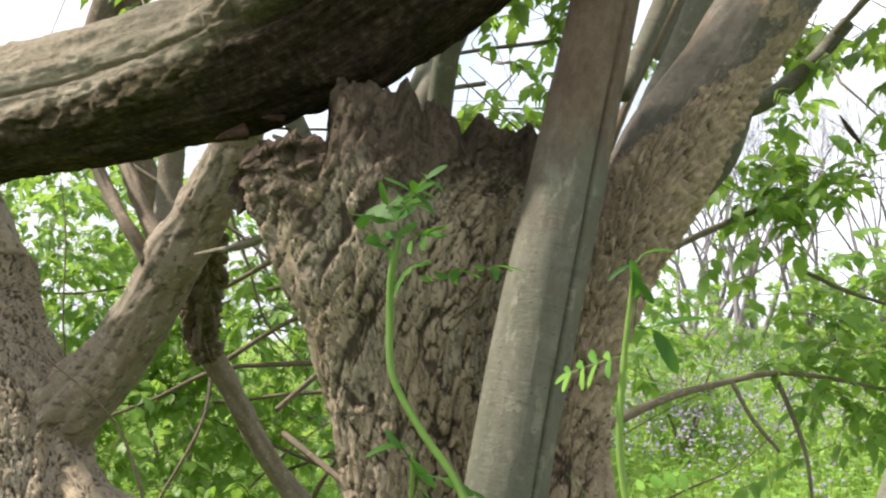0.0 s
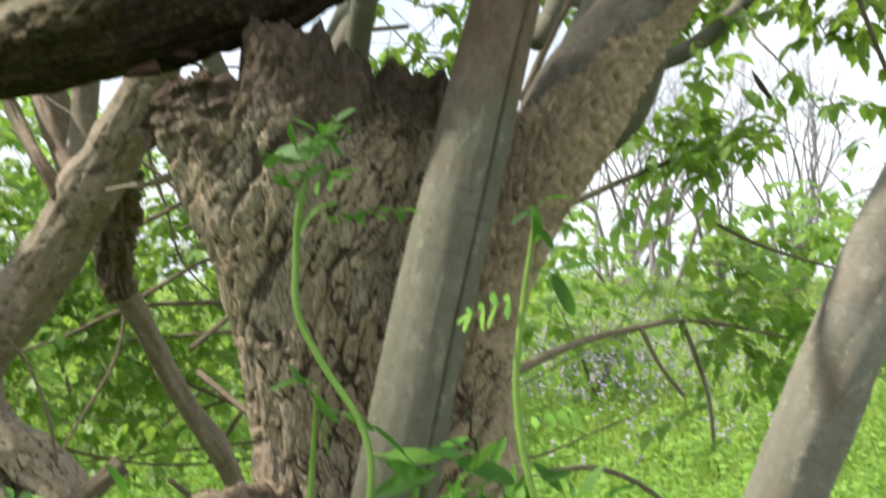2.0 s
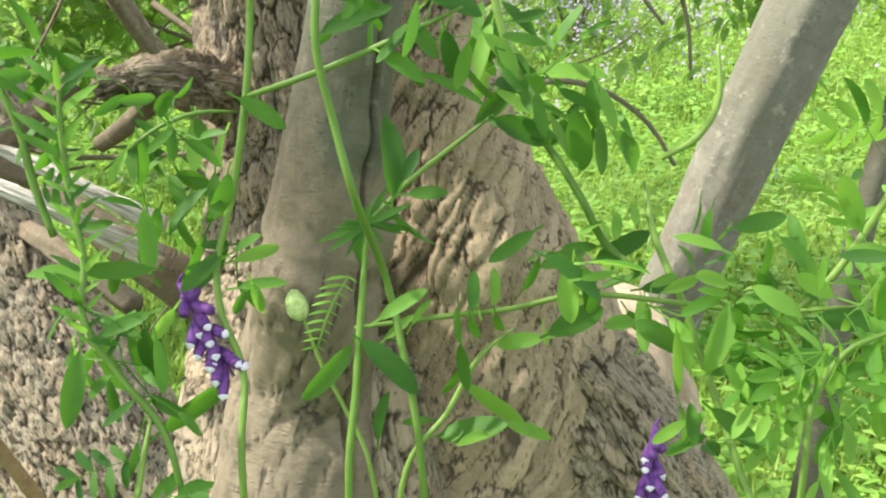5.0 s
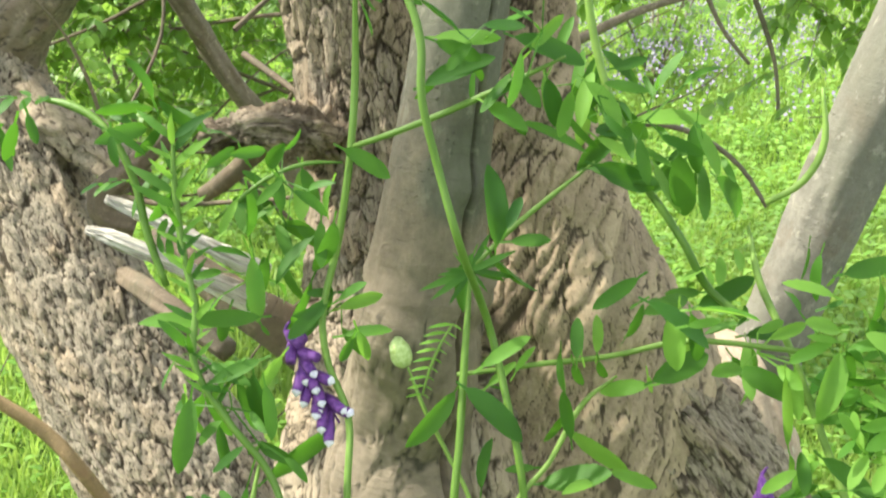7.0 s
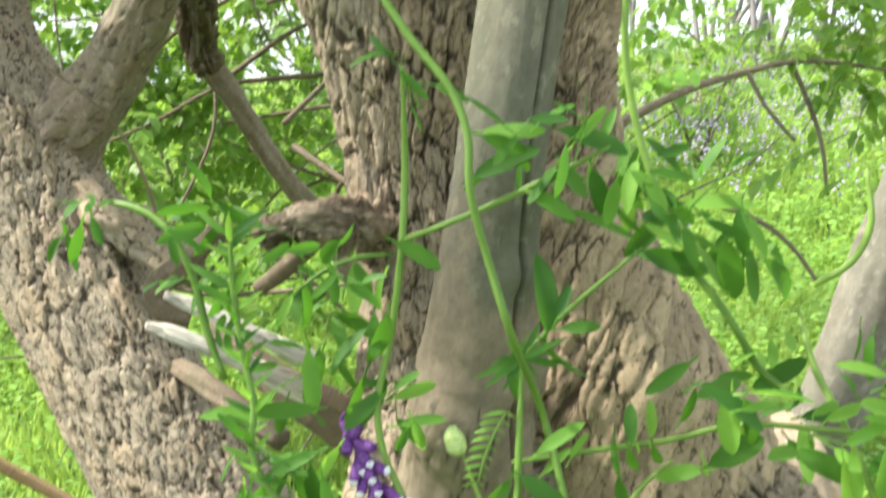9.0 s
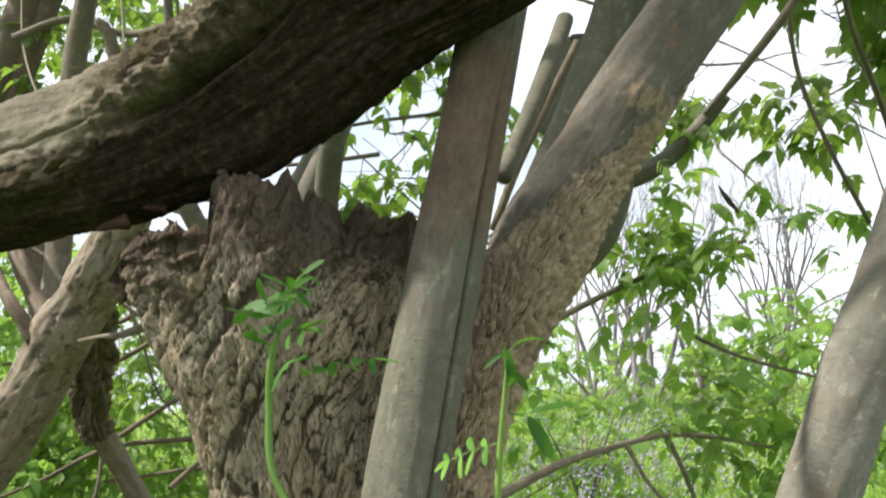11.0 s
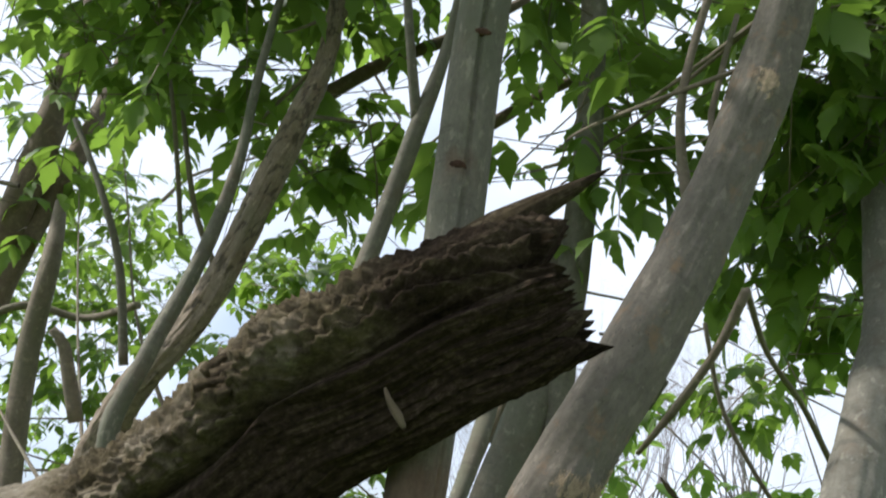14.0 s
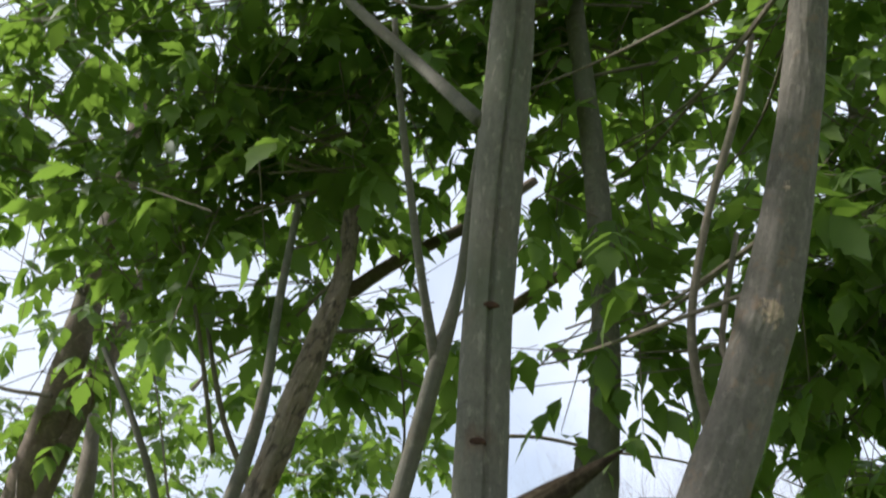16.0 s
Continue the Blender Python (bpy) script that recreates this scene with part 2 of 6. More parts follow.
def leaf_mat(name, dark, light, glow, gloss=0.45, weight=0.42):
    m = Nodes(name)
    isl = m.math("FRACT", m.math("ADD", m.n("ShaderNodeNewGeometry").outputs["Random Per Island"], m.n("ShaderNodeObjectInfo").outputs["Random"]))
    ob = m.n("ShaderNodeTexCoord").outputs["Object"]
    tone = m.math("ADD", m.math("MULTIPLY", isl, 0.7), m.math("MULTIPLY", m.noise(ob, 3.0, 2.0), 0.5))
    col = m.ramp(tone, (0.2, dark), (0.85, light))
    col = m.mix(m.ramp(m.noise(ob, 60.0, 3.0), (0.45, 0.0), (0.75, 0.3)), col, tuple(c * 0.7 for c in dark))
    tr = m.mix(isl, glow, tuple(c * 0.8 for c in glow))
    return m.done(col, gloss, m.bump(m.noise(ob, 160.0, 2.0), 0.25, 0.002), 0.35, tr, weight)


def plain_mat(name, a, b, scale=40.0, rough=0.7, spec=0.25):
    m = Nodes(name)
    ob = m.n("ShaderNodeTexCoord").outputs["Object"]
    f = m.noise(ob, scale, 4.0)
    return m.done(m.ramp(f, (0.3, a), (0.7, b)), rough, m.bump(f, 0.3, 0.003), spec)


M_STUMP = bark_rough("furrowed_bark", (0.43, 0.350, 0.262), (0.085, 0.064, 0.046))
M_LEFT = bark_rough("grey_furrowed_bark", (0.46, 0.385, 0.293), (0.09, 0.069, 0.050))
M_STEM = bark_smooth("smooth_grey_bark", (0.137, 0.126, 0.094), (0.125, 0.096, 0.068), (0.100, 0.107, 0.067))
M_BRANCH = bark_smooth("tan_grey_bark", (0.225, 0.178, 0.13), (0.17, 0.115, 0.074), (0.18, 0.155, 0.105))
M_LIMB = bark_smooth("brown_grey_bark", (0.15, 0.113, 0.077), (0.11, 0.072, 0.046), (0.105, 0.095, 0.06))
M_PEEL = bark_peel("peeling_bark", (0.138, 0.120, 0.097), (0.46, 0.345, 0.235))
# paler smooth bark for the young trunk; the sun on it is in the colour
M_LITSTEM = bark_smooth("sunlit_grey_bark", (0.190, 0.174, 0.142), (0.165, 0.127, 0.094), (0.150, 0.148, 0.108))
M_TANSTICK = bark_smooth("dry_tan_wood", (0.30, 0.20, 0.10), (0.24, 0.14, 0.07), (0.22, 0.16, 0.08))
# light tan with the sunshine on the root put into the bark colour
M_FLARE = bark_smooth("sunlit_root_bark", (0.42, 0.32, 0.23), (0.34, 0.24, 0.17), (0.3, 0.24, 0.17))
M_KNOT = plain_mat("knot_bark", (0.022, 0.013, 0.009), (0.085, 0.048, 0.030), 160.0, 0.9, 0.1)
M_DEAD = bark_dead("dead_mossy_wood")
M_TWIG = bark_smooth("twig_bark", (0.17, 0.14, 0.10), (0.13, 0.10, 0.07), (0.14, 0.13, 0.08))


def split_wood(name):
    """Bleached torn wood with long grey fibres."""
    m = Nodes(name)
    uv = m.n("ShaderNodeUVMap", p_uv_map="bark").outputs[0]
    f = m.noise(m.mapped(uv, (420, 14, 1)), 1.0, 6.0, 0.7)
    g = m.noise(m.mapped(uv, (60, 25, 1)), 1.0, 4.0, 0.6)
    col = m.ramp(m.math("ADD", m.math("MULTIPLY", f, 0.7), m.math("MULTIPLY", g, 0.3)), (0.36, (0.16, 0.125, 0.09)), (0.5, (0.56, 0.51, 0.44)), (0.64, (0.78, 0.73, 0.66)))
    return m.done(col, 0.85, m.bump(f, 0.9, 0.004), 0.15)


M_PALE = split_wood("bleached_wood")
M_BARE = plain_mat("far_bare_twigs", (0.17, 0.15, 0.15), (0.30, 0.265, 0.26), 3.0)
M_LEAF = leaf_mat("maple_leaf", (0.045, 0.085, 0.015), (0.12, 0.175, 0.035), (0.25, 0.40, 0.05), 0.5, 0.5)
# lighter than M_LEAF: sunlight on the back foliage is put into the colour
M_LEAF_FAR = leaf_mat("sunlit_far_leaf", (0.06, 0.14, 0.02), (0.19, 0.31, 0.055), (0.38, 0.60, 0.085))
M_GRASS = leaf_mat("grass_blade", (0.15, 0.26, 0.04), (0.32, 0.42, 0.10), (0.48, 0.66, 0.12), 0.5)


def ground_mat():
    m = Nodes("meadow_ground")
    ob = m.n("ShaderNodeTexCoord").outputs["Object"]
    a = m.ramp(m.noise(ob, 14.0, 6.0, 0.7), (0.3, (0.04, 0.085, 0.018)), (0.55, (0.085, 0.16, 0.032)), (0.8, (0.14, 0.22, 0.06)))
    col = m.mix(m.ramp(m.noise(ob, 0.6, 4.0), (0.45, 0.0), (0.7, 0.5)), a, (0.16, 0.17, 0.07))
    return m.done(col, 0.95, m.bump(m.noise(ob, 40.0, 5.0), 0.8, 0.05), 0.1)


M_GROUND = ground_mat()

# ---------------------------------------------------------------- builders


def part(name, bm, material, parent=None, label=""):
    """Links a bmesh (or a finished mesh) as one mesh object."""
    if isinstance(bm, bmesh.types.BMesh):
        me = bpy.data.meshes.new(name)
        bm.to_mesh(me)
        bm.free()
    else:
        me = bm
    if material and not me.materials:
        me.materials.append(material)
    ob = new(name, me)
    ob.parent = parent
    if label:
        tagged(ob, label)
    return ob


def thing(name, at, label, category, group="", kind=""):
    ob = new(name)
    ob.location = at
    ob.empty_display_size = 0.1
    tagged(ob, label, category, group, kind)
    bpy.context.view_layer.update()
    return ob


def adopt(child, parent):
    child.parent = parent
    child.matrix_parent_inverse = Matrix.Translation(parent.location).inverted()
    return child


def mesh_from(name, verts, faces, smooth=True):
    me = bpy.data.meshes.new(name)
    me.from_pydata([tuple(v) for v in verts], [], faces)
    if smooth:
        me.polygons.foreach_set("use_smooth", np.ones(len(me.polygons), bool))
    me.update()
    return me


def spline(knots, steps):
    """Catmull-Rom through the knots, by chord length; returns rows of x, y, z, r."""
    k = np.array(knots, float)
    k = np.vstack([2 * k[0] - k[1], k, 2 * k[-1] - k[-2]])
    d = np.r_[0, np.cumsum(np.maximum(1e-4, np.linalg.norm(np.diff(k[:, :3], axis=0), axis=1)) ** 0.5)]
    s = np.linspace(d[1], d[-2], steps)
    out = []
    for u in s:
        i = int(np.clip(np.searchsorted(d, u) - 1, 1, len(k) - 3))
        t0, t1, t2, t3 = d[i - 1 : i + 3]
        p0, p1, p2, p3 = k[i - 1 : i + 3]
        a1 = (t1 - u) / (t1 - t0) * p0 + (u - t0) / (t1 - t0) * p1
        a2 = (t2 - u) / (t2 - t1) * p1 + (u - t1) / (t2 - t1) * p2
        a3 = (t3 - u) / (t3 - t2) * p2 + (u - t2) / (t3 - t2) * p3
        b1 = (t2 - u) / (t2 - t0) * a1 + (u - t0) / (t2 - t0) * a2
        b2 = (t3 - u) / (t3 - t1) * a2 + (u - t1) / (t3 - t1) * a3
        out.append((t2 - u) / (t2 - t1) * b1 + (u - t1) / (t2 - t1) * b2)
    return np.array(out)


def ease(x):
    x = min(1.0, max(0.0, x))
    return x * x * (3 - 2 * x)


def fbm(x, y, z, octaves=3):
    return noise.fractal(Vector((x, y, z)), 1.0, 2.0, octaves)


def limb(name, knots, material, parent=None, label="", ring=24, step=0.012, lump=0.06, furrow=0.0, furrow_n=11.0, furrow_at=None, knobs=(), peel=None, seed=0.0, caps=True, shape=None, cap_in=(0.0, 0.0), plates=None, front=0.0, coarse=-9.0):
    """A limb along knots of x, y, z, radius: lumps, furrows, bark plates and knobs are real relief.

    plates: rows of plates per metre round, per metre along, depth, lowest and highest z.
    front: crowds the mesh towards -y; coarse: rows below this height are thinned out.
    """
    k = np.array(knots, float)
    length = np.linalg.norm(np.diff(k[:, :3], axis=0), axis=1).sum()
    rows = max(6, int(length / step))
    path = spline(knots, rows)
    keep = [i for i in range(rows) if path[i, 2] >= coarse or i % 8 == 0 or i == rows - 1]
    path = path[keep]
    rows = len(path)
    verts, faces, uvs, peels, cracks, tones = [], [], [], [], [], []
    side = None
    run = 0.0
    angs = []
    for j in range(ring):
        t = 2 * math.pi * j / ring
        angs.append(t + front * math.sin(t))
    for i in range(rows):
        p = Vector(path[i, :3])
        ahead = Vector(path[min(i + 1, rows - 1), :3] - path[max(i - 1, 0), :3]).normalized()
        if side is None:
            side = Vector((0.3, 1, 0.1))
        side = (side - ahead * side.dot(ahead)).normalized()
        other = ahead.cross(side)
        r = max(0.0008, path[i, 3])
        if i:
            run += (p - Vector(path[i - 1, :3])).length
        for ang in angs:
            cx, cy = math.cos(ang), math.sin(ang)
            rr = r * (1 + lump * fbm(cx * 1.6 + seed, cy * 1.6, run / max(0.05, r) * 0.35, 3))
            amount = furrow_at(p + (side * cx + other * cy) * r) if furrow_at else 1.0
            if furrow:
                f = noise.noise(Vector((cx * furrow_n * 0.45 + seed, cy * furrow_n * 0.45, run * 11)))
                g = noise.noise(Vector((cx * furrow_n + seed, cy * furrow_n, run * 62 + 5)))
                h = abs(f) * 1.2 + abs(g) * 0.8
                rr += furrow * (min(h, 0.75) - 0.3) * amount
            crack, tone = 1.0, 0.5
            for wide, tall, depth, low, high in plates or ():
                if not low <= p.z <= high:
                    continue
                wx, wy, wz = cx * r * 34, cy * r * 34, run * 34
                warp = noise.noise(Vector((wx, wy, wz + seed)))
                warp2 = noise.noise(Vector((wx * 2.3, wy * 2.3, wz * 1.6 - seed)))
                fray = noise.noise(Vector((cx * r * 170, cy * r * 170, run * 120)))
                at = Vector((ang * r * wide + 0.35 * warp + 0.16 * warp2 + 0.16 * fray, run * tall + 0.25 * warp2 + 0.14 * fray, seed))
                dist, near = noise.voronoi(at)
                own = noise.cell(near[0] * 7.31 + Vector((0.37, 0.11, 0.73)))
                depth *= ease((p.z - low) / 0.08) * ease((high - p.z) / 0.08)
                edge = min(1.0, max(0.0, (dist[1] - dist[0]) * 11.0 + 0.5 * warp2 - 0.1))
                curl = 0.7 * (at.y - near[0].y) + 0.5 * (at.x - near[0].x)
                rr += depth * (edge * (0.8 + 0.5 * curl + 0.35 * own) - 0.7) * amount
                crack = min(crack, 1.0 - (1.0 - edge) * min(1.0, amount))
                tone = 0.5 + 0.5 * own if tone == 0.5 else tone
            v = p + (side * cx + other * cy) * rr
            for kx, ky, kz, kr, ka in knobs:
                dd = (v - Vector((kx, ky, kz))).length
                if dd < kr:
                    v = v + (side * cx + other * cy) * ka * (1 - (dd / kr) ** 2) ** 2
            if shape:
                v = shape(v, p, ang, run, length)
            verts.append(v)
            uvs.append((ang * path[:, 3].mean(), run))
            peels.append(peel(v, ang, run / length) if peel else 0.0)
            cracks.append(crack)
            tones.append(tone)
        if i:
            for j in range(ring):
                a0, b0 = (i - 1) * ring + j, (i - 1) * ring + (j + 1) % ring
                faces.append((a0, b0, b0 + ring, a0 + ring))
    if caps:
        for i, flip in ((0, True), (rows - 1, False)):
            c = len(verts)
            inward = Vector(path[1, :3] - path[0, :3]).normalized() if flip else Vector(path[-2, :3] - path[-1, :3]).normalized()
            verts.append(Vector(path[i, :3]) + inward * cap_in[0 if flip else 1])
            uvs.append((0, 0 if flip else run))
            peels.append(1.0)
            cracks.append(0.6)
            tones.append(0.5)
            for j in range(ring):
                a0, b0 = i * ring + j, i * ring + (j + 1) % ring
                faces.append((b0, a0, c) if flip else (a0, b0, c))
    me = mesh_from(name, verts, faces)
    layer = me.uv_layers.new(name="bark")
    idx = np.empty(len(me.loops), int)
    me.loops.foreach_get("vertex_index", idx)
    arr = np.array(uvs)[idx]
    # mend the wrap at the seam, which lies on the far side
    start = np.empty(len(me.polygons), int)
    total = np.empty(len(me.polygons), int)
    me.polygons.foreach_get("loop_start", start)
    me.polygons.foreach_get("loop_total", total)
    round_ = 2 * math.pi * path[:, 3].mean()
    for s, n in zip(start, total):
        u = arr[s : s + n, 0]
        if u.max() - u.min() > round_ * 0.5:
            arr[s : s + n, 0] = np.where(u < round_ * 0.5, u + round_, u)
    layer.data.foreach_set("uv", arr.ravel())
    for key, values in (("peel", peels if peel else None), ("gap", [1.0 - c for c in cracks] if plates else None), ("plate", tones if plates else None)):
        if values:
            me.attributes.new(key, "FLOAT", "POINT").data.foreach_set("value", np.array(values, np.float32))
    ob = part(name, me, material, None, label)
    if parent:
        adopt(ob, parent)
    return ob


def leaflet_shape(kind):
    """Outline of one leaflet, unit length along +y: left-right half widths at stations, with teeth."""
    if kind == "maple":
        return [(0.0, 0.02), (0.12, 0.13), (0.3, 0.24), (0.42, 0.29), (0.5, 0.21), (0.62, 0.24), (0.72, 0.13), (0.86, 0.07), (1.0, 0.0)]
    if kind == "oval":
        return [(0.0, 0.02), (0.2, 0.14), (0.45, 0.2), (0.7, 0.17), (0.9, 0.08), (1.0, 0.0)]
    if kind == "vetch":
        return [(0.0, 0.02), (0.10, 0.11), (0.28, 0.185), (0.52, 0.205), (0.76, 0.18), (0.90, 0.11), (0.97, 0.045), (1.0, 0.0)]
    if kind == "lance":
        return [(0.0, 0.02), (0.18, 0.10), (0.45, 0.16), (0.72, 0.135), (0.92, 0.06), (1.0, 0.0)]
    return [(0.0, 0.02), (0.25, 0.10), (0.6, 0.10), (0.85, 0.05), (1.0, 0.0)]


def add_leaflet(V, F, base, way, up, size, kind="maple", fold=0.25, droop=0.25, widen=1.0):
    """Appends a folded, drooping leaflet to the lists V, F."""
    way = way.normalized()
    side = way.cross(up)
    if side.length < 1e-4:
        side = way.orthogonal()
    side.normalize()
    nrm = side.cross(way).normalized()
    st = leaflet_shape(kind)
    b = len(V)
    for s, w in st:
        c = base + way * (s * size) - nrm * (droop * s * s * size)
        if w == 0.0:
            V.append(c)
        else:
            lift = nrm * (fold * w * size * widen)
            V.extend((c - side * (w * size * widen) + lift, c, c + side * (w * size * widen) + lift))
    n = len(st) - 1
    for i in range(n - 1):
        o = b + 3 * i
        F.append((o, o + 1, o + 4, o + 3))
        F.append((o + 1, o + 2, o + 5, o + 4))
    o = b + 3 * (n - 1)
    F.append((o, o + 1, o + 3))
    F.append((o + 1, o + 2, o + 3))


def add_compound(V, F, base, way, rng, size, leaflets=5, kind="maple", hang=0.6):
    """A compound leaf: a hanging rachis with paired leaflets and one at the tip."""
    way = Vector(way).normalized()
    up = Vector((rng.uniform(-0.5, 0.5), rng.uniform(-0.5, 0.5), 1.0)).normalized()
    pos = Vector(base)
    pairs = (leaflets - 1) // 2
    seg = size * 0.42
    side = way.cross(up).normalized()
    for i in range(pairs):
        way = (way + Vector((0, 0, -0.18 * hang))).normalized()
        pos = pos + way * seg
        for sgn in (-1, 1):
            d = (way * 0.55 + side * sgn * rng.uniform(0.7, 1.1) + Vector((0, 0, -hang * rng.uniform(0.2, 0.8)))).normalized()
            add_leaflet(V, F, pos, d, up, size * rng.uniform(0.75, 1.0), kind, rng.uniform(0.05, 0.4), rng.uniform(0.0, 0.35))
    way = (way + Vector((0, 0, -0.3 * hang))).normalized()
    add_leaflet(V, F, pos + way * seg * 0.5, way, up, size * rng.uniform(0.95, 1.25), kind, rng.uniform(0.05, 0.35), rng.uniform(0.1, 0.4))


def crown(name, blobs, material, parent, seed, size=0.07, leaflets=5, kind="maple", hang=0.7, label="", spread=1.0, twigs=None, more=1.0):
    """Leaves in sprays through blobs of x, y, z, radius, sprays. Each spray is a twig with leaves along it."""
    rng = random.Random(seed)
    V, F = [], []
    TV, TF = [], []
    for x, y, z, r, n in blobs:
        for _ in range(max(1, round(n * more))):
            c = Vector((x + rng.gauss(0, 0.5) * r, y + rng.gauss(0, 0.5) * r * spread, z + rng.gauss(0, 0.45) * r))
            d = Vector((rng.gauss(0, 1), rng.gauss(0, 1), rng.gauss(0, 0.45))).normalized()
            run = rng.uniform(2.0, 4.5) * size
            k = rng.randint(2, 4)
            end = c + d * run
            # the twig that carries the spray
            b = len(TV)
            o1 = d.orthogonal().normalized()
            o2 = d.cross(o1)
            for q, w in ((c - d * run * 0.6, size * 0.03), (end, size * 0.012)):
                for a3 in range(3):
                    TV.append(q + (o1 * math.cos(a3 * 2.094) + o2 * math.sin(a3 * 2.094)) * w)
            for a3 in range(3):
                TF.append((b + a3, b + (a3 + 1) % 3, b + 3 + (a3 + 1) % 3, b + 3 + a3))
            for i in range(k):
                q = c + d * (run * i / max(1, k - 1))
                way = (d * 0.5 + Vector((rng.gauss(0, 0.8), rng.gauss(0, 0.8), rng.uniform(-0.9, 0.3)))).normalized()
                add_compound(V, F, q, way, rng, size * rng.uniform(0.7, 1.15), leaflets, kind, hang)
    ob = part(name, mesh_from(name, V, F), material, None, label)
    tw = part("spray_wood", mesh_from("spray_wood", TV, TF), twigs or M_TWIG, None)
    tagged(tw, kind="stuff")
    tagged(ob, kind="stuff")
    for o in (ob, tw):
        if parent:
            adopt(o, parent)
    return ob

# ---------------------------------------------------------------- ground and distance


def ground_z(x, y):
    d = math.hypot(x, y)
    rise = 0.75 * (1 / (1 + math.exp(-(d - 13) / 2.2)))
    fall = -0.05 * max(0.0, d - 24)
    dip = 0.08 * fbm(x * 0.3, y * 0.3, 0.0, 3)
    return rise + fall + dip * (1 if d > 1.2 else 0.3)


def build_ground():
    rad = [0.0] + [0.35 * 1.12 ** i for i in range(72)]
    seg = 96
    V, F = [Vector((0, 0, ground_z(0, 0)))], []
    for r in rad[1:]:
        for j in range(seg):
            a = 2 * math.pi * j / seg
            x, y = r * math.cos(a), r * math.sin(a)
            V.append(Vector((x, y, ground_z(x, y))))
    for j in range(seg):
        F.append((0, 1 + j, 1 + (j + 1) % seg))
    for i in range(len(rad) - 2):
        for j in range(seg):
            o, p = 1 + i * seg, 1 + (i + 1) * seg
            F.append((o + j, p + j, p + (j + 1) % seg, o + (j + 1) % seg))
    ob = part("ground", mesh_from("ground", V, F), M_GROUND)
    tagged(ob, "grassy meadow ground rising to a low bank", "ground", kind="structure")


build_ground()


def build_grass(name, count, near, far, spread, tall, seed, material, label):
    """Bent blades over a fan of the meadow, as one object."""
    rng = random.Random(seed)
    V, F = [], []
    for _ in range(count):
        d = near * (far / near) ** (rng.random() ** 0.8)
        a = radians(rng.uniform(*spread))
        x, y = d * math.sin(a), d * math.cos(a)
        z = ground_z(x, y) - 0.02
        h = tall * rng.uniform(0.5, 1.2)
        w = 0.0028 * (1 + d * 0.2) * rng.uniform(0.7, 1.3)
        b = rng.uniform(0, 6.283)
        sx, sy = math.cos(b) * w, math.sin(b) * w
        lx, ly = -math.sin(b) * h * rng.uniform(0.1, 0.9), math.cos(b) * h * rng.uniform(0.1, 0.9)
        o = len(V)
        V += [(x - sx, y - sy, z), (x + sx, y + sy, z), (x - sx * 0.7 + lx * 0.35, y - sy * 0.7 + ly * 0.35, z + h * 0.6), (x + sx * 0.7 + lx * 0.35, y + sy * 0.7 + ly * 0.35, z + h * 0.6), (x + lx, y + ly, z + h)]
        F += [(o, o + 1, o + 3, o + 2), (o + 2, o + 3, o + 4)]
    ob = part(name, mesh_from(name, V, F), material)
    tagged(ob, label, "grass", kind="stuff")


build_grass("grass", 120000, 1.4, 14.0, (-36, 36), 0.125, 41, M_GRASS, "tall fresh green meadow grass")
build_grass("grass", 60000, 0.5, 9.0, (36, 324), 0.2, 42, M_GRASS, "fresh green meadow grass under the trees")
build_grass("bank_grass", 26000, 8.0, 24.0, (-30, 36), 0.24, 43, M_GRASS, "rough grass on the far bank")


def build_bloom():
    """Pale lilac flower heads scattered over the bank."""
    rng = random.Random(47)
    V, F = [], []
    for _ in range(1500):
        d, a = rng.gauss(11.0, 1.8), radians(rng.gauss(14.5, 5.5))
        x, y = d * math.sin(a), d * math.cos(a)
        z = ground_z(x, y) + rng.uniform(0.25, 0.62)
        for k in range(3):
            o = len(V)
            q = Vector((x + rng.gauss(0, 0.02), y + rng.gauss(0, 0.02), z + k * 0.03))
            n1 = Vector((rng.gauss(0, 1), rng.gauss(0, 1), rng.gauss(0, 1))).normalized() * 0.014
            n2 = n1.orthogonal().normalized() * 0.014
            V += [q - n1, q - n2, q + n1, q + n2]
            F.append((o, o + 1, o + 2, o + 3))
    ob = part("bank_flowers", mesh_from("bank_flowers", V, F, False), M_LILAC)
    tagged(ob, "pale lilac wildflowers on the grassy bank", "wildflowers", kind="stuff")


M_LILAC = plain_mat("lilac_petals", (0.15, 0.12, 0.19), (0.29, 0.25, 0.32), 8.0)
build_bloom()

M_HERB = leaf_mat("meadow_herb", (0.10, 0.22, 0.025), (0.26, 0.42, 0.07), (0.42, 0.66, 0.09))


